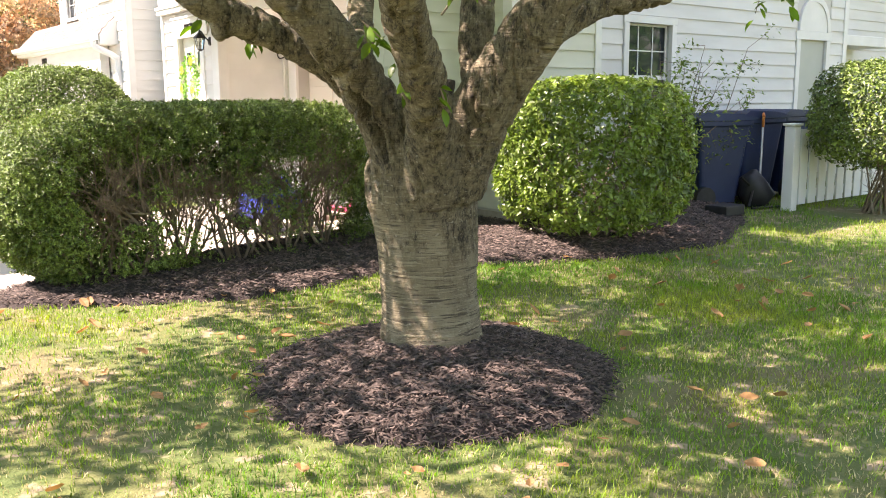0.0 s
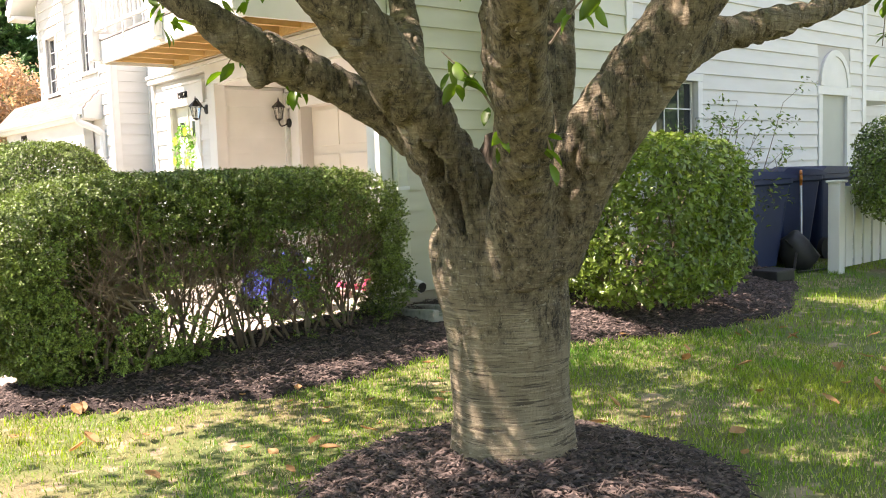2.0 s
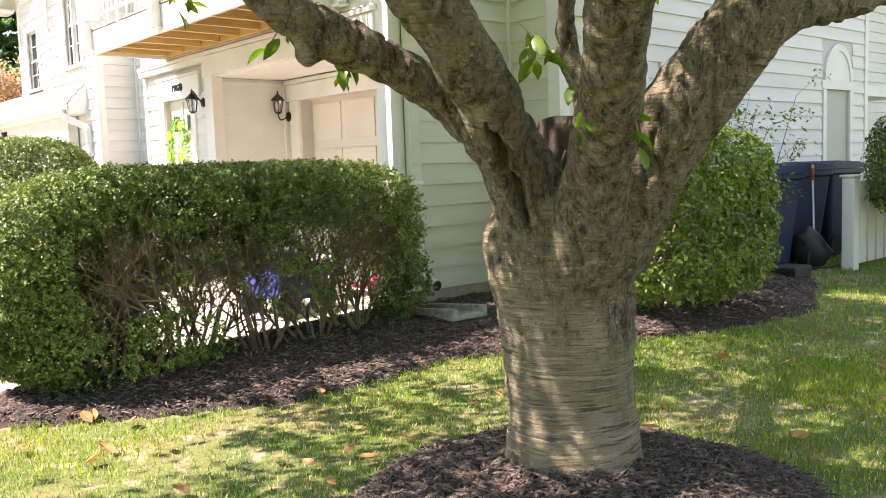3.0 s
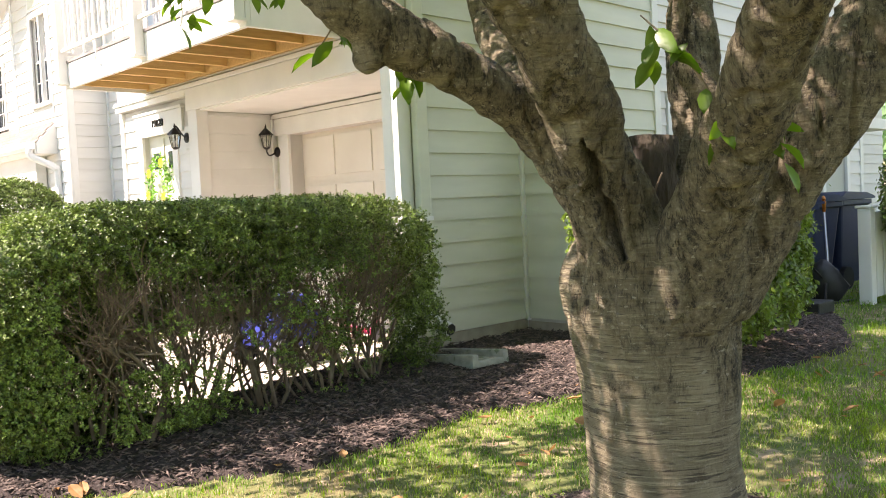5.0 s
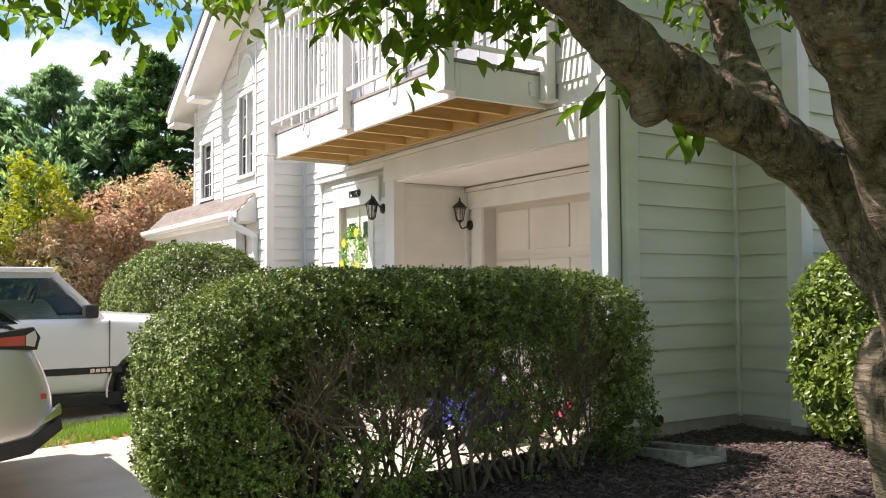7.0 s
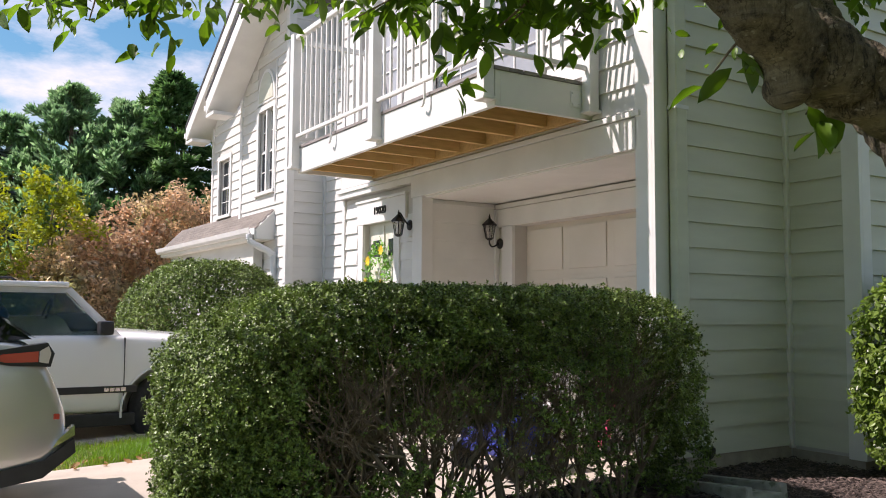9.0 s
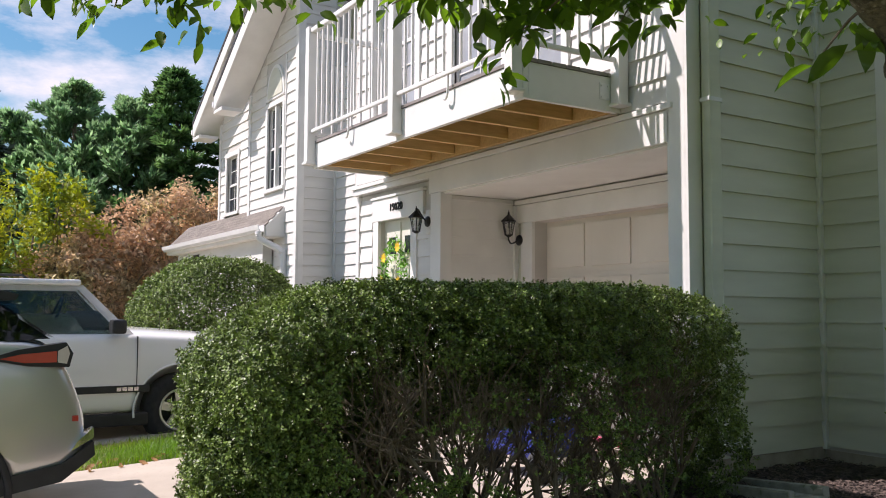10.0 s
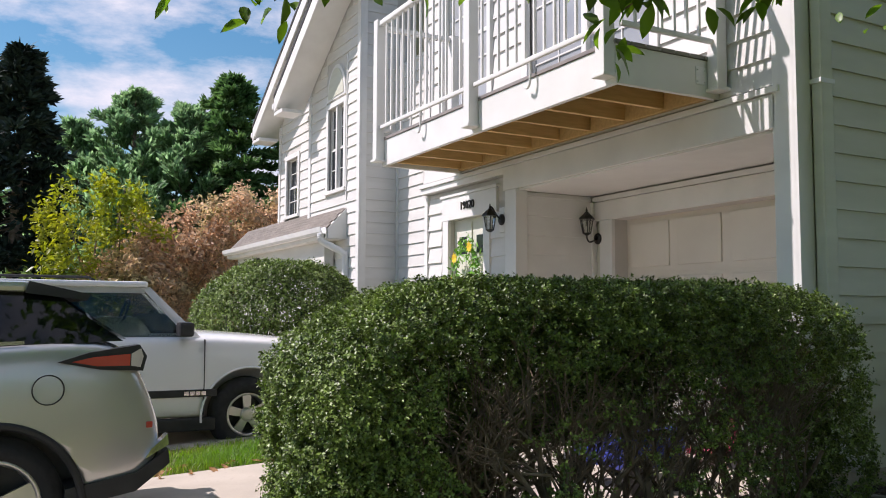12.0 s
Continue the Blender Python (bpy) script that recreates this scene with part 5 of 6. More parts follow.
# ---- cars ----
def lower_body(stations, side_y, width, to_x, wells, material, name, parent):
    """Car body by cross-sections: each station is (s, sill z, belt z, deck z, inset), with wheel wells cut out."""
    bm = bmesh.new()
    rows = []
    for s, zs, zb, zd, ins in stations:
        x = to_x(s)
        half = []
        for f, z in ((0.94, zs), (0.985, zs + 0.06), (1.0, zs + (zb - zs) * 0.45), (1.0, zs + (zb - zs) * 0.72), (0.975, zb - 0.03), (0.93, zb)):
            half.append((f, z))
        half += [(0.80, zb + (zd - zb) * 0.75), (0.45, zd), (0.0, zd + 0.008)]
        w = width / 2 - ins
        cy = side_y + width / 2
        ring = [bm.verts.new((x, cy - w * f, z)) for f, z in half] + [bm.verts.new((x, cy + w * f, z)) for f, z in half[-2::-1]]
        rows.append(ring)
    n = len(rows[0])
    for a, b in zip(rows, rows[1:]):
        for k in range(n - 1):
            bm.faces.new((a[k], a[k + 1], b[k + 1], b[k]))
        bm.faces.new((a[n - 1], a[0], b[0], b[n - 1]))
    bm.faces.new(rows[0][::-1])
    bm.faces.new(rows[-1])
    bmesh.ops.recalc_face_normals(bm, faces=bm.faces[:])
    draft = part("draft", bm, material)
    cutter = bmesh.new()
    for s, z, r in wells:
        x = to_x(s)
        tube([(x, side_y - 0.3, z), (x, side_y + 0.32, z)], r, 40, cutter)
        tube([(x, side_y + width - 0.32, z), (x, side_y + width + 0.3, z)], r, 40, cutter)
    bmesh.ops.recalc_face_normals(cutter, faces=cutter.faces[:])
    cut = part("cutter", cutter, BLACKPLASTIC)
    sub = draft.modifiers.new("round", "SUBSURF")
    sub.levels, sub.render_levels = 2, 2
    md = draft.modifiers.new("wells", "BOOLEAN")
    md.operation, md.object, md.solver = "DIFFERENCE", cut, "EXACT"
    bpy.context.view_layer.update()
    me = bpy.data.meshes.new_from_object(draft.evaluated_get(bpy.context.evaluated_depsgraph_get()))
    bpy.data.objects.remove(draft)
    bpy.data.objects.remove(cut)
    ob = new(name, me)
    ob.parent = parent
    return smooth(ob)


def wheel(parent, x, y, z, r, rim, spokes, facing=-1, wide=0.22):
    """Tyre with a rounded tread, dished rim, spokes and hub."""
    prof = [(rim, 0.02), (rim + 0.02, -0.01), (r - 0.06, -0.012), (r - 0.015, 0.02), (r, 0.05), (r, wide - 0.05), (r - 0.02, wide), (rim, wide)]
    bm = bmesh.new()
    rings = []
    for k in range(40):
        a = 2 * math.pi * k / 40
        rings.append([bm.verts.new((x + p * math.cos(a), y - facing * d, z + p * math.sin(a))) for p, d in prof])
    for k in range(40):
        a, b = rings[k], rings[(k + 1) % 40]
        for j in range(len(prof) - 1):
            bm.faces.new((a[j], b[j], b[j + 1], a[j + 1]))
    w = smooth(part("tyre", bm, RUBBER, parent))
    bm = bmesh.new()
    dish = [(rim + 0.002, 0.02), (rim - 0.01, 0.012), (rim - 0.025, 0.03), (rim - 0.04, 0.12)]
    rings = [[bm.verts.new((x + p * math.cos(2 * math.pi * k / 40), y - facing * d, z + p * math.sin(2 * math.pi * k / 40))) for p, d in dish] for k in range(40)]
    for k in range(40):
        for j in range(3):
            bm.faces.new((rings[k][j], rings[(k + 1) % 40][j], rings[(k + 1) % 40][j + 1], rings[k][j + 1]))
    smooth(part("rim", bm, ALLOY, w))
    part("brake_disc", tube([(x, y - facing * 0.125, z), (x, y - facing * 0.14, z)], rim - 0.03, 32), BLACKPLASTIC, w)
    for k in range(spokes):
        a = 2 * math.pi * (k + 0.3) / spokes
        d, e = Vector((math.cos(a), 0, math.sin(a))), Vector((-math.sin(a), 0, math.cos(a)))
        c = Vector((x, y - facing * 0.03, z))
        q = Vector((0, -facing * 0.03, 0))
        bm = bmesh.new()
        v = [bm.verts.new(p) for p in (c + d * 0.04 + e * 0.035, c + d * 0.04 - e * 0.035, c + d * (rim - 0.015) - e * 0.045, c + d * (rim - 0.015) + e * 0.045)]
        u = [bm.verts.new(p.co + q) for p in v]
        for f in ((0, 1, 2, 3),):
            bm.faces.new([v[i] for i in f])
        for i in range(4):
            bm.faces.new((v[i], u[i], u[(i + 1) % 4], v[(i + 1) % 4]))
        bmesh.ops.recalc_face_normals(bm, faces=bm.faces[:])
        part("spoke", bm, ALLOY, w)
    part("hub_cap", tube([(x, y - facing * 0.05, z), (x, y - facing * 0.01, z), (x, y - facing * 0.004, z)], [0.075, 0.072, 0.05], 20), ALLOY, w)
    return w


def cabin(parent, quads, material, name):
    """Panels of a cabin, each four corners, with thickness."""
    for q in quads:
        bm = bmesh.new()
        v = [bm.verts.new(p) for p in q]
        f = bm.faces.new(v)
        bmesh.ops.solidify(bm, geom=[f], thickness=0.012)
        bmesh.ops.recalc_face_normals(bm, faces=bm.faces[:])
        part(name, bm, material, parent)


# white two-box utility vehicle, hood towards the house
van = thing("white_utility_vehicle", "white utility vehicle with dark stripe and alloy wheels", "car")
VY, VW, VG = 12.0, 1.95, -0.03
vx = lambda s: 3.55 - s
lower_body([(0.0, 0.45, 0.78, 0.80, 0.06), (0.05, 0.36, 0.98, 1.0, 0.02), (0.5, 0.30, 1.06, 1.10, 0.0), (1.45, 0.30, 1.10, 1.17, 0.0), (1.55, 0.30, 1.11, 1.17, 0.0), (3.0, 0.30, 1.12, 1.14, 0.0), (4.7, 0.32, 1.12, 1.14, 0.0), (4.95, 0.36, 1.08, 1.1, 0.03), (5.0, 0.5, 0.9, 0.92, 0.06)],
           VY, VW, vx, [(1.1, 0.36 + VG, 0.47), (3.9, 0.36 + VG, 0.47)], WHITECAR, "body", van)
for s in (1.1, 3.9):
    wheel(van, vx(s), VY + 0.03, 0.365 + VG, 0.375, 0.215, 5)
    wheel(van, vx(s), VY + VW - 0.03, 0.365 + VG, 0.375, 0.215, 5, 1)
ya, yb = VY + 0.08, VY + VW - 0.08
yc, yd = VY + 0.24, VY + VW - 0.24
zb, zt = 1.10, 1.60
cabin(van, [((1.95, ya + 0.03, zb), (1.95, yb - 0.03, zb), (1.42, yd, zt), (1.42, yc, zt))], TINTGLASS, "windscreen")
for y0, y1 in ((ya, yc), (yb, yd)):
    cabin(van, [((1.86, y0, zb), (0.72, y0, zb), (0.72, y1, zt - 0.05), (1.44, y1, zt - 0.05))], TINTGLASS, "side_window")
    cabin(van, [((0.57, y0, zb), (-1.25, y0, zb), (-1.15, y1, zt - 0.05), (0.57, y1, zt - 0.05))], TINTGLASS, "side_window")
    cabin(van, [((0.72, y0 - 0.004, zb - 0.02), (0.57, y0 - 0.004, zb - 0.02), (0.57, y1 - 0.004, zt), (0.72, y1 - 0.004, zt)), ((1.99, y0, zb - 0.01), (1.86, y0 - 0.003, zb - 0.01), (1.43, y1 - 0.003, zt - 0.02), (1.50, y1, zt)), ((1.5, y1 - 0.003, zt), (-1.35, y1 - 0.003, zt), (-1.3, y1 - 0.004, zt - 0.06), (1.44, y1 - 0.004, zt - 0.06)), ((-1.25, y0 - 0.003, zb), (-1.42, y0, zb), (-1.35, y1, zt), (-1.15, y1 - 0.003, zt - 0.05))], WHITECAR, "pillar")
cabin(van, [((-1.42, ya, zb), (-1.42, yb, zb), (-1.36, yd, zt), (-1.36, yc, zt))], TINTGLASS, "rear_window")
part("roof", box(-1.36, 1.48, yc - 0.03, yd + 0.03, zt - 0.005, zt + 0.055, bevel=0.025), WHITECAR, van)
for y in (yc + 0.1, yd - 0.1):
    part("roof_rail", tube([(1.0, y, zt + 0.055), (0.95, y, zt + 0.09), (-1.1, y, zt + 0.09), (-1.15, y, zt + 0.055)], 0.014, 8), BLACKPLASTIC, van)
for y in (VY + 0.42, VY + 1.3):
    seat = part("seat", box(0.75, 0.95, y, y + 0.46, 1.0, 1.34, bevel=0.06), BLACKPLASTIC, van)
    part("headrest", box(0.76, 0.88, y + 0.1, y + 0.36, 1.36, 1.5, bevel=0.04), BLACKPLASTIC, seat)
part("dashboard", box(1.5, 1.85, VY + 0.2, VY + VW - 0.2, 1.08, 1.17, bevel=0.03), BLACKPLASTIC, van)
part("steering_wheel", tube([(1.36 + 0.06 * math.sin(a), VY + VW - 0.62 + 0.18 * math.cos(a), 1.2 + 0.16 * math.sin(a)) for a in np.linspace(0, 2 * math.pi, 25)], 0.014, 6), BLACKPLASTIC, van)
part("side_stripe", box(-1.4, 2.12, VY - 0.012, VY + 0.01, 0.535, 0.605, bevel=0.004), BLACKPLASTIC, van)
part("rocker", box(-0.02, 2.12, VY + 0.02, VY + 0.1, 0.2, 0.33, bevel=0.02), BLACKPLASTIC, van)
part("door_gap", box(1.99, 1.998, VY - 0.003, VY + 0.05, 0.36, 1.09), BLACKPLASTIC, van)
part("mirror", box(1.72, 1.86, VY - 0.14, VY + 0.06, 1.12, 1.26, bevel=0.03), BLACKPLASTIC, van)
part("antenna", tube([(2.25, VY + 0.2, 1.15), (2.25, VY + 0.2, 1.33)], 0.003, 6), BLACK, van)
part("wheel_arch_lip", tube([(vx(1.1) + 0.48 * math.cos(a), VY + 0.004, 0.36 + VG + 0.48 * math.sin(a)) for a in np.linspace(-0.1, math.pi + 0.1, 24)], 0.012, 8), WHITECAR, van)
for k in range(4):
    part("badge", box(1.80 + k * 0.055, 1.845 + k * 0.055, VY - 0.018, VY - 0.011, 0.55, 0.59, bevel=0.002), CHROME, van)

for o in van.children_recursive:
    o.data.transform(Matrix.Translation((0.18, 0, 0)))

# silver crossover, tail towards the house
suv = thing("silver_crossover_car", "silver crossover car parked with tail towards garage", "car")
SYD, SW, SG = 8.45, 1.86, -0.05
sx = lambda s: 1.14 - s
lower_body([(0.0, 0.50, 0.66, 0.68, 0.10), (0.06, 0.38, 0.82, 0.84, 0.05), (0.17, 0.34, 1.10, 1.13, 0.03), (0.32, 0.33, 1.19, 1.21, 0.015), (0.85, 0.30, 1.17, 1.18, 0.0), (1.7, 0.27, 1.10, 1.12, 0.0), (3.3, 0.27, 1.05, 1.06, 0.0), (3.7, 0.28, 1.0, 1.03, 0.0), (4.6, 0.30, 0.85, 0.9, 0.03), (4.78, 0.4, 0.7, 0.72, 0.10)],
           SYD, SW, sx, [(0.88, 0.36 + SG, 0.44), (3.85, 0.36 + SG, 0.44)], SILVERCAR, "body", suv)
for s in (0.88, 3.85):
    wheel(suv, sx(s), SYD + 0.03, 0.37 + SG, 0.37, 0.255, 5)
    wheel(suv, sx(s), SYD + SW - 0.03, 0.37 + SG, 0.37, 0.255, 5, 1)
    part("wheel_arch_lip", tube([(sx(s) + 0.445 * math.cos(a), SYD + 0.012, 0.36 + SG + 0.445 * math.sin(a)) for a in np.linspace(-0.15, math.pi + 0.15, 28)], 0.022, 8), BLACKPLASTIC, suv)
ya, yb = SYD + 0.07, SYD + SW - 0.07
yc, yd = SYD + 0.27, SYD + SW - 0.27
cabin(suv, [((0.93, ya + 0.06, 1.19), (0.93, yb - 0.06, 1.19), (0.52, yd, 1.48), (0.52, yc, 1.48))], CARGLASS, "rear_window")
for y0, y1 in ((ya, yc), (yb, yd)):
    cabin(suv, [((0.90, y0 + 0.012, 1.185), (-0.6, y0, 1.12), (-0.6, y1, 1.50), (0.50, y1, 1.48))], CARGLASS, "quarter_window")
    cabin(suv, [((-0.64, y0, 1.11), (-2.3, y0, 1.06), (-1.55, y1, 1.46), (-0.64, y1, 1.50))], CARGLASS, "side_window")
    cabin(suv, [((0.4, y0 - 0.004, 1.19), (-2.3, y0 - 0.006, 1.07), (-2.3, y0 - 0.006, 1.055), (0.4, y0 - 0.004, 1.17))], CHROME, "window_trim")
cabin(suv, [((-2.35, ya, 1.05), (-2.35, yb, 1.05), (-1.55, yd, 1.48), (-1.55, yc, 1.48))], CARGLASS, "windscreen")
part("roof", box(-1.6, 0.42, yc - 0.05, yd + 0.05, 1.455, 1.515, bevel=0.028), SILVERCAR, suv)
part("spoiler", prism([(0.42, 1.515), (0.74, 1.445), (0.72, 1.41), (0.40, 1.45)], "y", yc - 0.06, yd + 0.06), BLACKPLASTIC, suv, "dark glossy tail spoiler")
for y, sgn in ((SYD + 0.03, 1), (SYD + SW - 0.03, -1)):
    lamp = part("tail_lamp", prism([(0.56, 1.075), (0.72, 1.125), (0.98, 1.165), (1.02, 1.10), (1.0, 1.02), (0.78, 1.03)], "y", y - 0.022 * sgn, y + 0.10 * sgn), BLACKPLASTIC, suv)
    part("red_lens", prism([(0.63, 1.075), (0.74, 1.10), (0.93, 1.115), (0.93, 1.05), (0.76, 1.05)], "y", y - 0.03 * sgn, y - 0.0225 * sgn), TAILRED, lamp)
    part("clear_lens", prism([(0.935, 1.115), (0.985, 1.145), (1.0, 1.10), (0.985, 1.04), (0.935, 1.05)], "y", y - 0.03 * sgn, y - 0.0225 * sgn), TAILCLEAR, lamp)
    part("bumper_reflector", box(1.03, 1.065, y - 0.0, y + 0.05 * sgn, 0.70, 0.735, bevel=0.006), TAILRED, suv)
part("lower_bumper", prism([(0.62, 0.30), (0.98, 0.36), (1.16, 0.50), (1.15, 0.58), (0.98, 0.46), (0.62, 0.40)], "y", SYD + 0.015, SYD + SW - 0.015), BLACKPLASTIC, suv)
part("exhaust_trim", prism([(1.03, 0.53), (1.155, 0.60), (1.15, 0.66), (1.06, 0.58)], "y", SYD + 0.03, SYD + 0.12), CHROME, suv)
bm = bmesh.new()
tube([(0.52 + 0.078 * math.cos(a), SYD + 0.0005, 0.93 + 0.078 * math.sin(a)) for a in np.linspace(0, 2 * math.pi, 33)], 0.0035, 6, bm)
part("fuel_flap_seam", bm, BLACKPLASTIC, suv)

# ---- lamps, downpipe, splash block ----
def wall_lantern(m, drop, label):
    """A black carriage lantern: back plate, curled arm, tapered glass cage, roof and finial."""
    root = thing("wall_lantern", label, "lantern")
    bm = tube([(0, 0, 0.0), (0.012, 0, 0.0), (0.025, 0, 0.0)], [0.062, 0.058, 0.03], 24)
    part("back_plate", bm, BLACK, root)
    s = spline([(0.02, 0, 0.0, 0), (0.07, 0, -0.03, 0), (0.12, 0, -0.04, 0), (0.15, 0, 0.0, 0), (0.15, 0, 0.03, 0)] if not drop else [(0.02, 0, 0.0, 0), (0.07, 0, 0.05, 0), (0.13, 0, 0.13, 0), (0.15, 0, 0.10, 0)], 16)[:, :3]
    part("arm", tube(s, 0.009, 8), BLACK, root)
    c = 0.15
    part("base", tube([(c, 0, 0.03), (c, 0, 0.05), (c, 0, 0.055)], [0.018, 0.045, 0.05], 6), BLACK, root)
    for k in range(6):
        a = math.pi / 3 * k
        part("cage_bar", tube([(c + 0.045 * math.cos(a), 0.045 * math.sin(a), 0.05), (c + 0.075 * math.cos(a), 0.075 * math.sin(a), 0.20)], 0.0045, 5), BLACK, root)
    part("glass", tube([(c, 0, 0.056), (c, 0, 0.198)], [0.041, 0.068], 6), LANTERNGLASS, root)
    part("candle", tube([(c, 0, 0.056), (c, 0, 0.13)], 0.012, 10), TRIM, root)
    part("roof", tube([(c, 0, 0.20), (c, 0, 0.215), (c, 0, 0.27), (c, 0, 0.285)], [0.088, 0.085, 0.028, 0.015], 6), BLACK, root)
    part("finial", tube([(c, 0, 0.285), (c, 0, 0.30), (c, 0, 0.312), (c, 0, 0.335)], [0.008, 0.014, 0.008, 0.003], 10), BLACK, root)
    for o in root.children:
        o.data.transform(m @ Matrix.Translation((0, 0, drop if o.name.split(".")[0] not in ("back_plate", "arm") else 0)))
    return root


LANTERNGLASS = glass("lantern_glass", (0.9, 0.9, 0.86), 0.05)
wall_lantern(pose(5.36, 9.88, 2.07, 0, 0, 180) @ Matrix.Scale(0.88, 4), 0.0, "black carriage lantern mounted beside garage door")
wall_lantern(pose(DX - 0.045, 10.255, 2.24, 0, 0, 180) @ Matrix.Scale(0.88, 4), -0.17, "black carriage lantern mounted beside front door")
part("mount_block", box(DX - 0.045, DX - 0.001, 10.205, 10.305, 2.12, 2.36, bevel=0.012), TRIM, dwall)
dp = thing("downpipe", "white rectangular downpipe tinted for shade on side wall", "downpipe")
PXD = 4.65
# pipe takes the wall's shade tint in place of white metal
part("pipe", box(PXD - 0.055, PXD + 0.055, SY - 0.105, SY - 0.03, 0.62, TOP, bevel=0.014), SHADESIDING, dp)
bm = bmesh.new()
tube([(PXD, SY - 0.068, 0.66), (PXD, SY - 0.075, 0.58), (PXD + 0.005, SY - 0.13, 0.51), (PXD + 0.012, SY - 0.29, 0.475)], [0.056, 0.058, 0.056, 0.052], 8, bm)
part("elbow", bm, GALV, dp)
# black disc paints the dark hollow of the pipe's mouth
part("outlet", tube([(PXD + 0.012, SY - 0.288, 0.4755), (PXD + 0.0125, SY - 0.298, 0.473)], 0.046, 8), BLACKPLASTIC, dp)
for z in (1.3, 2.75, 4.2):
    part("strap", box(PXD - 0.065, PXD + 0.065, SY - 0.109, SY - 0.024, z, z + 0.03, bevel=0.004), GALV, dp)
splash = thing("splash_block", "weathered grey concrete splash block on mulch", "splash block")
q = pose(4.56, 6.44, 0.275, -5, 0, -4)
for nm, bx in (("floor_slab", (-0.15, 0.15, -0.36, 0.36, -0.03, 0.015)), ("side_lip", (-0.17, -0.115, -0.36, 0.36, -0.03, 0.065)), ("side_lip", (0.115, 0.17, -0.36, 0.36, -0.03, 0.065)), ("end_lip", (-0.114, 0.114, 0.31, 0.36, -0.03, 0.06))):
    part(nm, box(*bx, bevel=0.012), STONE, splash).data.transform(q)

# ---- front door wreath ----
wreath = thing("door_wreath", "green garland with yellow flowers on front door", "wreath")
r = np.random.default_rng(31)
ang = r.uniform(0, 2 * np.pi, 420)
rad = r.normal(1, 0.16, 420)
pts = np.stack([np.full(420, DX + 0.0) - r.uniform(0, 0.07, 420), 10.95 + 0.21 * rad * np.cos(ang), 1.70 + 0.34 * rad * np.sin(ang)], 1)
leaves("greenery", pts, np.tile([-1.0, 0, 0.2], (420, 1)), 0.07, WREATHLEAF, wreath, aspect=0.35, seed=3)
fl = np.array([(DX - 0.08, 10.80, 2.02), (DX - 0.08, 11.15, 1.68), (DX - 0.08, 10.78, 1.66), (DX - 0.08, 11.0, 1.40), (DX - 0.08, 10.86, 1.36), (DX - 0.08, 11.1, 1.92)])
for c in fl:
    bm = bmesh.new()
    for k in range(9):
        a = 2 * math.pi * k / 9
        d, e = Vector((-0.15, math.cos(a), math.sin(a))), Vector((0, -math.sin(a), math.cos(a)))
        o = Vector(c)
        bm.faces.new([bm.verts.new(p) for p in (o, o + d * 0.035 + e * 0.014, o + d * 0.062, o + d * 0.035 - e * 0.014)])
    part("flower", bm, YELLOW, wreath)

# ---- things behind the hedge ----
tarp = thing("blue_ride_on_toy", "bright blue plastic toy vehicle on driveway", "toy")
part("shell", box(3.86, 4.40, 7.75, 8.35, 0.32, 0.60, bevel=0.08), BLUE, tarp)
part("cab", box(3.96, 4.31, 7.9, 8.2, 0.56, 0.74, bevel=0.06), BLUE, tarp)
for x in (3.94, 4.30):
    for y in (7.74, 8.36):
        part("wheel", tube([(x, y - 0.03, 0.30), (x, y + 0.03, 0.30)], 0.12, 20), BLACKPLASTIC, tarp)
toy = thing("pink_scooter", "small pink scooter standing beside garage", "scooter")
part("deck", box(5.05, 5.17, 8.05, 8.62, 0.275, 0.32, bevel=0.018), PINK, toy)
part("stem", tube([(5.11, 8.08, 0.30), (5.13, 8.02, 0.55), (5.13, 8.0, 0.80)], 0.032, 10), PINK, toy)
part("handlebar", tube([(4.98, 8.0, 0.80), (5.28, 8.0, 0.80)], 0.02, 10), PINK, toy)
for y in (8.02, 8.66):
    part("wheel", tube([(5.09, y, 0.285), (5.13, y, 0.285)], 0.07, 18), BLACKPLASTIC, toy)
box_toy = part("storage_box", box(4.55, 4.88, 8.25, 8.55, 0.20, 0.62, bevel=0.03), TRIM)
tagged(box_toy, "small white plastic box standing on driveway", "box")

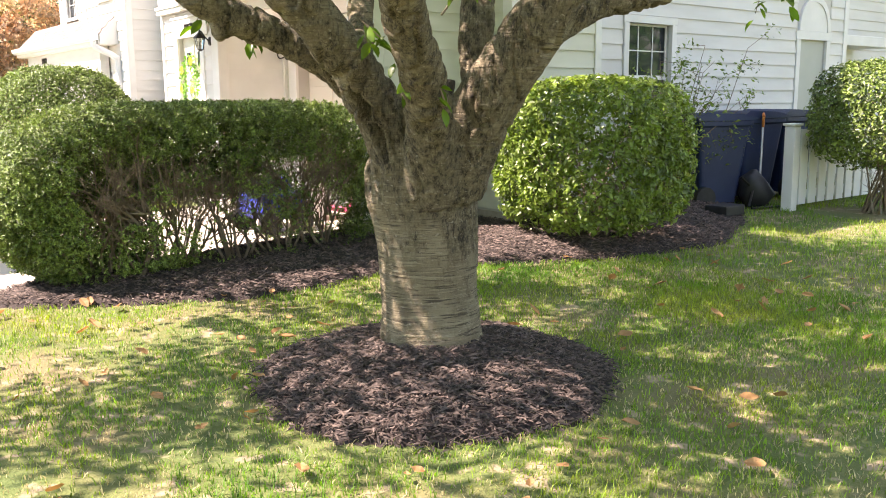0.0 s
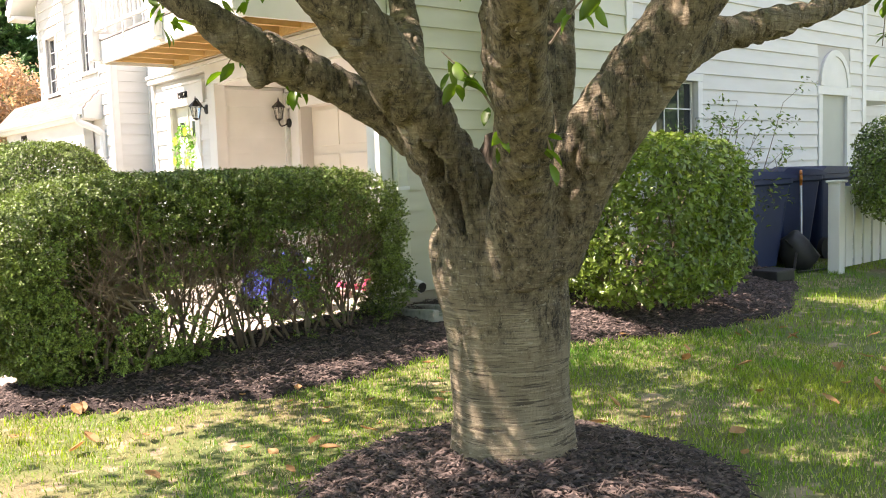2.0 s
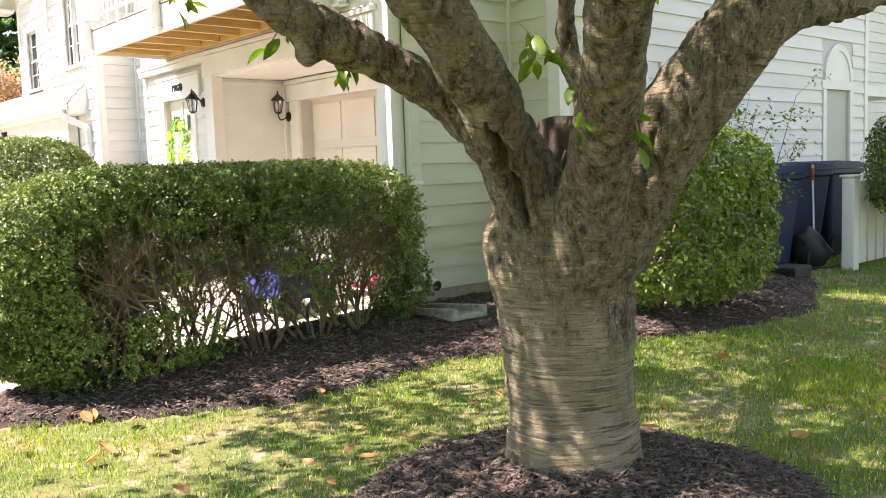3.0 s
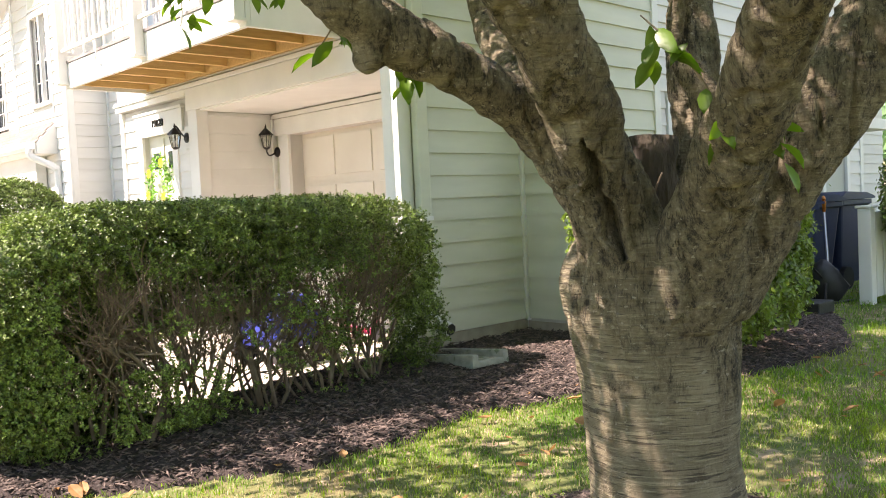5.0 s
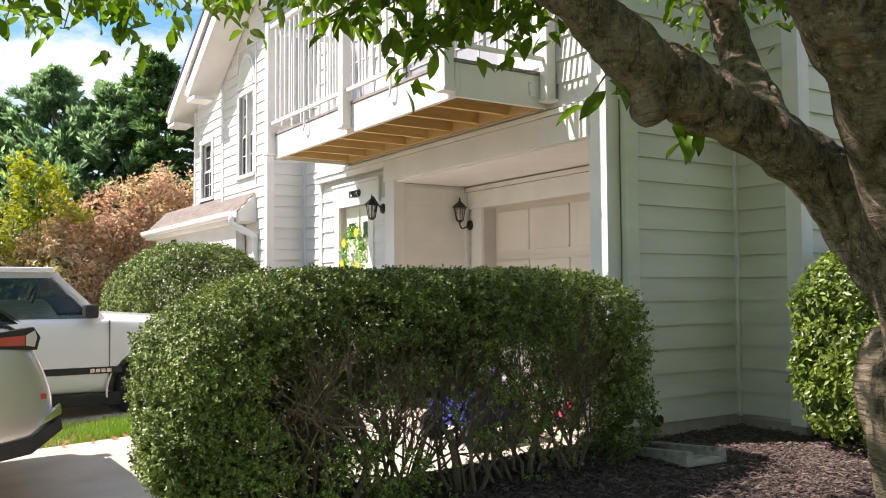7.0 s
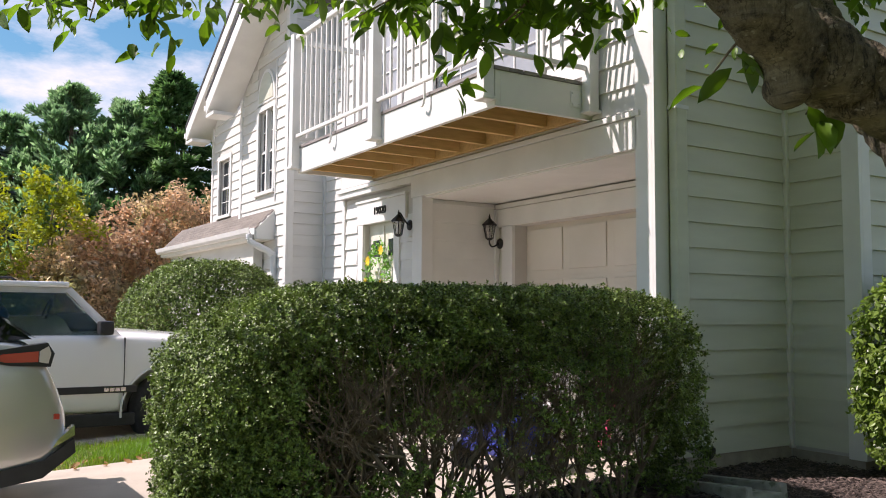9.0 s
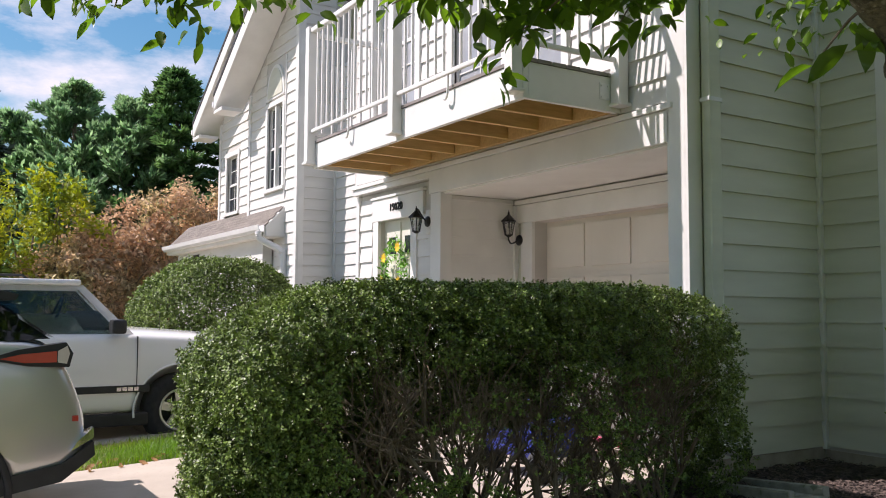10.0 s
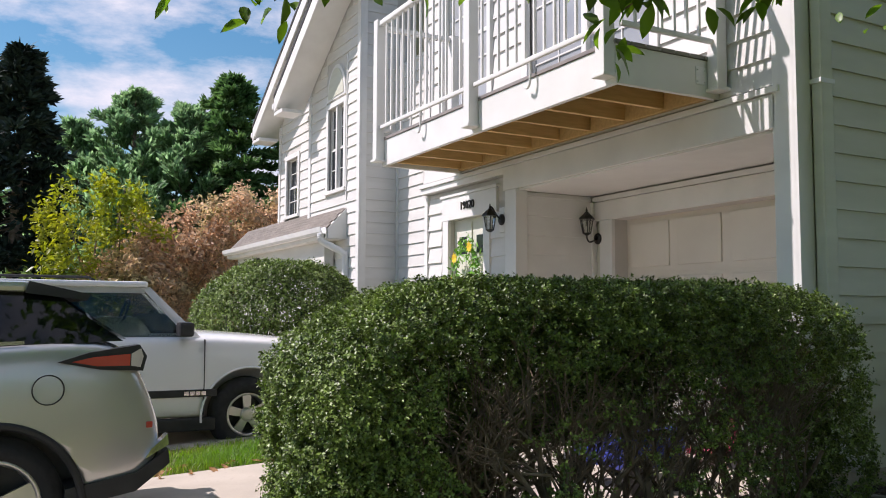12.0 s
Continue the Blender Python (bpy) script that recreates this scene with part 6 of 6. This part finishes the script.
# ---- bins, fence, shovel ----
def wheelie_bin(x, y, turn, label):
    root = thing("wheeled_bin", label, "bin", group="bins by the side wall")
    g = ground_z(x, y)
    bm = bmesh.new()
    ring = []
    for z, w, d in ((0.06, 0.23, 0.25), (0.5, 0.27, 0.30), (0.95, 0.31, 0.35), (0.97, 0.34, 0.38), (1.02, 0.34, 0.38)):
        pts = []
        for sx_, sy_ in ((-1, -1), (1, -1), (1, 1), (-1, 1)):
            for k in range(4):
                a = math.atan2(sy_, sx_) - math.pi / 4 + k * math.pi / 6
                pts.append(bm.verts.new((sx_ * (w - 0.05) + 0.05 * math.cos(a), sy_ * (d - 0.05) + 0.05 * math.sin(a), z)))
        ring.append(pts)
    for a, b in zip(ring, ring[1:]):
        for k in range(16):
            bm.faces.new((a[k], a[(k + 1) % 16], b[(k + 1) % 16], b[k]))
    bm.faces.new(ring[0][::-1])
    part("body", bm, NAVY, root)
    part("front_panel", box(-0.2, 0.2, -0.305, -0.285, 0.55, 0.8, bevel=0.008), NAVY, root)
    lid = prism([(-0.40, 1.025), (-0.40, 1.05), (-0.2, 1.10), (0.3, 1.12), (0.40, 1.06), (0.40, 1.025)], "x", -0.355, 0.355)
    part("lid", lid, NAVY, root)
    part("handle", tube([(-0.26, 0.36, 1.0), (-0.26, 0.45, 1.0), (0.26, 0.45, 1.0), (0.26, 0.36, 1.0)], 0.016, 8), NAVY, root)
    for sx_ in (-0.3, 0.3):
        part("wheel", tube([(sx_ - 0.03, 0.24, 0.13), (sx_ + 0.03, 0.24, 0.13)], 0.13, 24), BLACKPLASTIC, root)
    part("axle", tube([(-0.3, 0.24, 0.13), (0.3, 0.24, 0.13)], 0.012, 8), BLACK, root)
    m = pose(x, y, g - 0.0, 0, 0, turn)
    for o in root.children:
        o.data.transform(m)
    return root


wheelie_bin(8.95, 6.15, 70, "navy plastic wheeled bin beside side wall")
wheelie_bin(9.85, 6.25, 80, "navy plastic wheeled bin standing near fence")
wheelie_bin(10.6, 6.2, 85, "navy plastic wheeled bin behind white fence")
fence = thing("picket_fence", "low white panelled fence with square post", "fence")
fg = ground_z(9.45, 5.35)
part("post", box(9.34, 9.47, 5.28, 5.41, fg - 0.05, fg + 0.97, bevel=0.01), TRIM, fence)
part("post_cap", box(9.32, 9.49, 5.26, 5.43, fg + 0.972, fg + 1.0, bevel=0.01), TRIM, fence)
for z in (0.12, 0.82):
    part("rail", box(9.472, 12.4, 5.32, 5.37, fg + z, fg + z + 0.09, bevel=0.006), TRIM, fence)
for k in range(13):
    part("picket", box(9.52 + k * 0.22, 9.69 + k * 0.22, 5.295, 5.318, fg + 0.05, fg + 0.93, bevel=0.006), TRIM, fence)
sh = thing("shovel", "shovel with orange grip leaning on bin", "shovel")
part("shaft", tube([(9.38, 5.72, 0.32), (9.62, 5.86, 1.16)], 0.014, 10), ALLOY, sh)
part("grip", tube(spline([(9.62, 5.86, 1.15, 0), (9.57, 5.83, 1.24, 0), (9.62, 5.86, 1.31, 0), (9.70, 5.90, 1.27, 0), (9.63, 5.865, 1.15, 0)], 20)[:, :3], 0.016, 8), ORANGE, sh)
part("blade", box(9.28, 9.47, 5.68, 5.70, ground_z(9.4, 5.7), 0.36, bevel=0.006), BLACK, sh)
rake_t = thing("folded_garden_cart", "black folded garden trolley standing by bins", "trolley")
for p0, p1 in (((9.02, 5.62, 0.25), (9.35, 5.74, 0.62)), ((9.0, 5.72, 0.58), (9.5, 5.66, 0.24)), ((9.05, 5.6, 0.23), (9.62, 5.55, 0.21))):
    part("frame_bar", tube([p0, p1], 0.014, 8), BLACK, rake_t)
smooth(part("sack", tube([(9.3, 5.75, 0.22), (9.3, 5.75, 0.38), (9.3, 5.75, 0.55), (9.3, 5.75, 0.66)], [0.12, 0.2, 0.15, 0.03], 18, wobble=0.5), BLACKPLASTIC, rake_t))
paver = part("stacked_pavers", box(8.05, 8.4, 5.28, 5.55, ground_z(8.2, 5.4) + 0.05, ground_z(8.2, 5.4) + 0.16, bevel=0.015), BLACKPLASTIC)
tagged(paver, "dark edging stones lying at mulch edge", "stone")

# loose shrub in front of the window
sap = thing("sparse_shrub", "sparse leafy shrub in front of window", "shrub")
r = np.random.default_rng(44)
at = []
for k in range(26):
    a = (8.25 + r.normal(0, 0.12), 6.25 + r.normal(0, 0.08), 0.3)
    b = (8.55 + r.uniform(-0.75, 1.25), 6.2 + r.uniform(-0.45, 0.4), r.uniform(1.3, 2.15))
    s = spline([(*a, 0.011), ((a[0] * 2 + b[0]) / 3, (a[1] + b[1]) / 2, 1.0, 0.007), (*b, 0.002)], 14)
    part("stem", tube(s[:, :3], list(s[:, 3]), 6), TWIG, sap)
    for q in range(5):
        i = r.integers(6, 14)
        e = s[i, :3] + r.normal(0, 0.16, 3)
        part("twig", tube([s[i, :3], e], [0.003, 0.0015], 4), TWIG, sap)
        at.append(e + r.normal(0, 0.06, (16, 3)))
at = np.vstack(at)
leaves("foliage", at, np.tile([0, -0.3, 1.0], (len(at), 1)), 0.06, BUSHLEAF, sap, aspect=0.45, seed=4)

# ---- lawn ----
def lawn_ok(x, y):
    if ring_in(x, y) > 0.0 or bed_in(x, y) > 0.02:
        return False
    if x > 4.3 and y > 6.9 or y > 7.2 and y < 10.6 or math.hypot(x - 9.75, y - 4.6) < 0.55:
        return False
    return y < 11.7


r = np.random.default_rng(50)
places, tall, dry = [], [], []


def sow(n, x0, x1, y0, y1, h):
    for k in range(n):
        x, y = r.uniform(x0, x1), r.uniform(y0, y1)
        patch = noise.noise(Vector((x * 1.1, y * 1.1, 3))) + 0.5 * noise.noise(Vector((x * 3.3, y * 3.3, 8))) + 0.10 * (x - 3.2) + (0.9 if y > 10 else 0)
        if patch < -0.25 and r.uniform() < 0.55 or not lawn_ok(x, y):
            continue
        places.append((x, y, ground_z(x, y) - 0.012))
        tall.append(h * (1 + 0.5 * max(0, patch)) * r.uniform(0.5, 1.25))
        dry.append(r.uniform() < 0.30 - 0.5 * patch)


sow(125000, -0.6, 6.0, 0.9, 6.3, 0.034)
sow(52000, 4.5, 12.5, 0.5, 6.2, 0.045)
sow(20000, -0.5, 4.2, 10.55, 11.72, 0.07)
places, tall, dry = np.array(places), np.array(tall), np.array(dry)


def blades(name, p, h, material, seed):
    rr = np.random.default_rng(seed)
    n = len(p)
    an = rr.uniform(0, 2 * np.pi, n)
    side = np.stack([np.cos(an), np.sin(an), np.zeros(n)], 1)
    lean = np.stack([-np.sin(an), np.cos(an), np.zeros(n)], 1) * rr.normal(0, 0.55, n)[:, None] + side * rr.normal(0, 0.25, n)[:, None]
    up = np.array([0, 0, 1.0])
    h = h[:, None]
    w = rr.uniform(0.0014, 0.0032, n)[:, None]
    m = p + up * h * 0.55 + lean * h * 0.35
    t = p + up * h * 0.9 + lean * h * 1.1
    co = np.stack([p - side * w, p + side * w, m - side * w * 0.8, m + side * w * 0.8, t], 1).reshape(-1, 3)
    f = np.array([[0, 1, 3], [0, 3, 2], [2, 3, 4]])
    ob = soup(name, co, (np.arange(n)[:, None, None] * 5 + f[None]).reshape(-1, 3), material)
    return tagged(ob, "", "grass")


tagged(blades("grass", places[~dry], tall[~dry], GRASS, 1), "short green lawn grass dappled by tree shade")
tagged(blades("dry_grass", places[dry], tall[dry] * 0.7, DRYGRASS, 2), "dry straw-coloured grass blades in thin lawn")


def litter(n, seed):
    """Fallen leaves, each one a thing: curled, four-sided, lying on the lawn."""
    rr = np.random.default_rng(seed)
    done = 0
    while done < n:
        x, y = rr.uniform(0.2, 6.5), rr.uniform(1.2, 6.2)
        if done % 5 == 0:
            x, y = rr.uniform(-0.2, 3.2), rr.uniform(10.45, 10.8)
        L = rr.uniform(0.05, 0.105)
        bm = bmesh.new()
        rows = []
        for f in (0, 0.3, 0.65, 1.0):
            wd = L * 0.32 * math.sin(math.pi * (0.08 + 0.86 * f))
            rows.append([bm.verts.new((L * (f - 0.5), sg * wd, 0.012 * rr.uniform(0.2, 1) + (0.35 * wd if sg else 0) + 0.02 * (f - 0.5) ** 2)) for sg in (-1, 0, 1)])
        for a, b in zip(rows, rows[1:]):
            for k in range(2):
                bm.faces.new((a[k], a[k + 1], b[k + 1], b[k]))
        ob = part("fallen_leaf", bm, DEADLEAF)
        lift = 0.02 if y < 7 else 0.012
        ob.matrix_basis = pose(x, y, ground_z(x, y) + lift, rr.normal(0, 20), rr.normal(0, 20), rr.uniform(0, 360))
        tagged(ob, "dry curled brown leaf fallen on the lawn", "leaf", "fallen leaves on the lawn")
        done += 1


litter(240, 61)

# ---- distant trees ----
def conifer(name, label, x, y, height, radius, material, seed, n=9000, droop=0.25, size=0.3, low=0.08):
    """A conifer: tapered trunk, limbs with side shoots, and needle sprays that point along the shoots, with gaps between."""
    root = thing(name, label, "tree")
    part("trunk", tube([(x, y, -0.2), (x, y, height * 0.5), (x, y, height * 0.97)], [0.28, 0.17, 0.03], 10), TWIG, root)
    rr = np.random.default_rng(seed)
    limbs = int(height * 4.5 / 0.40)
    per = max(6, int(n / limbs / 12))
    bm = bmesh.new()
    at, along = [], []
    for k in range(limbs):
        z = height * (low + (0.99 - low) * (k + rr.uniform()) / limbs)
        f = (z / height - low) / (1 - low)
        a = k * 2.39996 + rr.normal(0, 0.3)
        L = (radius * (1 - f) ** 0.9 + 0.15) * rr.uniform(0.5, 1.25)
        out = np.array([math.cos(a), math.sin(a), 0.0])
        tip = np.array([x, y, z]) + out * L + np.array([0, 0, -droop * L + 0.35 * f * L])
        tube([(x, y, z), tuple(tip)], [0.045 * (1 - f) + 0.012, 0.008], 4, bm, caps=False)
        base = np.array([x, y, z])
        for q in range(12):
            u = 0.3 + 0.7 * (q + rr.uniform()) / 12
            turn = (1 if q % 2 else -1) * rr.uniform(0.3, 1.0)
            d = np.array([math.cos(a + turn), math.sin(a + turn), rr.normal(0.30 - droop, 0.2)])
            d /= np.linalg.norm(d)
            sub = (0.22 * L + 0.25) * (1.15 - 0.6 * u) * rr.uniform(0.6, 1.2)
            v = rr.uniform(0, 1, per)[:, None]
            at.append(base + (tip - base) * u + d * sub * v + rr.normal(0, 0.045, (per, 3)))
            along.append(d + rr.normal(0, 0.35, (per, 3)) + np.array([0, 0, 0.25]))
    part("limbs", bm, TWIG, root)
    at, t = np.vstack(at), np.vstack(along)
    m = len(at)
    t /= np.linalg.norm(t, axis=1)[:, None]
    w = np.cross(t, rr.normal(0, 1, (m, 3)))
    w /= np.linalg.norm(w, axis=1)[:, None] + 1e-9
    ln = (size * rr.uniform(0.6, 1.3, m))[:, None]
    co = np.stack([at - w * ln * 0.06, at + t * ln * 0.5 + w * ln * 0.16, at + t * ln, at + t * ln * 0.45 - w * ln * 0.16], 1).reshape(-1, 3)
    i4 = np.arange(m)[:, None] * 4
    soup("needles", co, np.concatenate([i4 + np.array([[0, 1, 2]]), i4 + np.array([[0, 2, 3]])], 1).reshape(-1, 3), material, root)
    return root


def broadleaf(name, label, x, y, height, rx, ry, material, seed, n=9000, size=0.16, low=0.12, cat="shrub"):
    """A loose leafy shrub or small tree: forked stems and uneven clumps of leaves."""
    root = thing(name, label, cat)
    rr = np.random.default_rng(seed)
    pts = []
    for k in range(7):
        tip = (x + rr.normal(0, rx * 0.4), y + rr.normal(0, ry * 0.4), height * rr.uniform(0.6, 0.92))
        s = spline([(x + rr.normal(0, 0.1), y + rr.normal(0, 0.1), -0.1, 0.06), ((x + tip[0]) / 2 + rr.normal(0, 0.15), (y + tip[1]) / 2, height * 0.4, 0.04), (*tip, 0.01)], 10)
        part("stem", tube(s[:, :3], list(s[:, 3]), 6), TWIG, root)
    clumps = int(n / 60)
    for k in range(clumps):
        d = rr.normal(0, 1, 3)
        d /= np.linalg.norm(d)
        f = rr.uniform(0.45, 1.0) ** 0.6
        c = np.array([x, y, height * (0.5 + low / 2)]) + d * f * np.array([rx, ry, height * (0.5 - low / 2)])
        pts.append(c + rr.normal(0, 1, (60, 3)) * np.array([0.09, 0.09, 0.10]) * max(1.2, rx))
    pts = np.vstack(pts)
    pts = pts[pts[:, 2] > 0.05]
    leaves("foliage", pts, np.tile([0.0, 0, 1.0], (len(pts), 1)), size, material, root, aspect=0.5, seed=seed, spread=1.0)
    return root


for x, y, h, rad, seed in ((9.6, 39.3, 11.4, 4.6, 71), (5.9, 41.3, 10.6, 4.8, 72), (7.9, 40.2, 10.0, 4.4, 77), (3.8, 42.5, 9.3, 4.4, 73), (12.4, 37.0, 10.4, 4.2, 76)):
    conifer("pine_tree", "tall green pine with loose outline beyond houses", x, y, h, rad, PINE if seed in (72, 73, 77) else FIR, seed, 42000, size=0.32, droop=-0.25 if seed in (72, 73, 77) else 0.15)
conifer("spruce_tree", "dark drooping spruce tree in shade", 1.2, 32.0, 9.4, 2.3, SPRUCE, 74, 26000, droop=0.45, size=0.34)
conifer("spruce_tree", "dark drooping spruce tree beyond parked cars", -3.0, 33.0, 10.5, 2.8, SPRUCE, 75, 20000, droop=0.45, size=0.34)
broadleaf("yellow_tree", "small tree with bright yellow-green autumn leaves", 3.1, 27.0, 5.0, 1.7, 1.5, YELLOWLEAF, 81, 4800, 0.17, cat="tree")
for k, (x, y, h, rx) in enumerate(((4.5, 27.2, 3.9, 1.5), (5.7, 27.6, 4.5, 1.5), (6.9, 28.0, 5.0, 1.6), (3.6, 26.2, 3.0, 1.3), (8.3, 28.2, 5.0, 1.7))):
    broadleaf("autumn_shrub", "large loose shrub with rusty pink autumn leaves", x, y, h, rx, 1.3, RUSTLEAF, 82 + k, 7500, 0.15)
for k in range(5):
    broadleaf("undergrowth_shrub", "dark green undergrowth shrub beyond parked cars", -5.5 + k * 2.1, 27.5 + 0.6 * (k % 2), 2.4, 1.5, 1.1, HEDGELEAF, 92 + k, 3500, 0.17)

# woods all round, far off, added to block skylight and fill reflections
rr = np.random.default_rng(99)
pts = []
for k in range(1500):
    a = rr.uniform(0, 2 * np.pi)
    R = rr.uniform(52, 64)
    h = 6.5 + 3.0 * noise.noise(Vector((math.cos(a) * 5, math.sin(a) * 5, 0)))
    c = np.array([R * math.cos(a), R * math.sin(a), rr.uniform(0, 1) ** 0.8 * h])
    pts.append(c + rr.normal(0, 1, (26, 3)) * np.array([1.1, 1.1, 0.7]))
pts = np.vstack(pts)
pts = pts[pts[:, 2] > -0.3]
woods = leaves("far_woods", pts, np.tile([0.0, 0, 1.0], (len(pts), 1)), 1.1, PINE, None, "dark green woods added far off all round to block skylight", aspect=0.6, seed=5, spread=1.0)
tagged(woods, category="woods", kind="stuff")

# each thing's Empty stands at the foot of its parts
bpy.context.view_layer.update()
for root in [o for o in scene.objects if o.type == "EMPTY" and not o.parent and o.children]:
    lo, hi = Vector((1e9,) * 3), Vector((-1e9,) * 3)
    for c in root.children_recursive:
        for v in c.bound_box:
            q = c.matrix_world @ Vector(v)
            lo, hi = Vector(map(min, lo, q)), Vector(map(max, hi, q))
    foot = Vector(((lo.x + hi.x) / 2, (lo.y + hi.y) / 2, lo.z))
    root.location = foot
    for c in root.children:
        c.matrix_parent_inverse = Matrix.Translation(-foot)
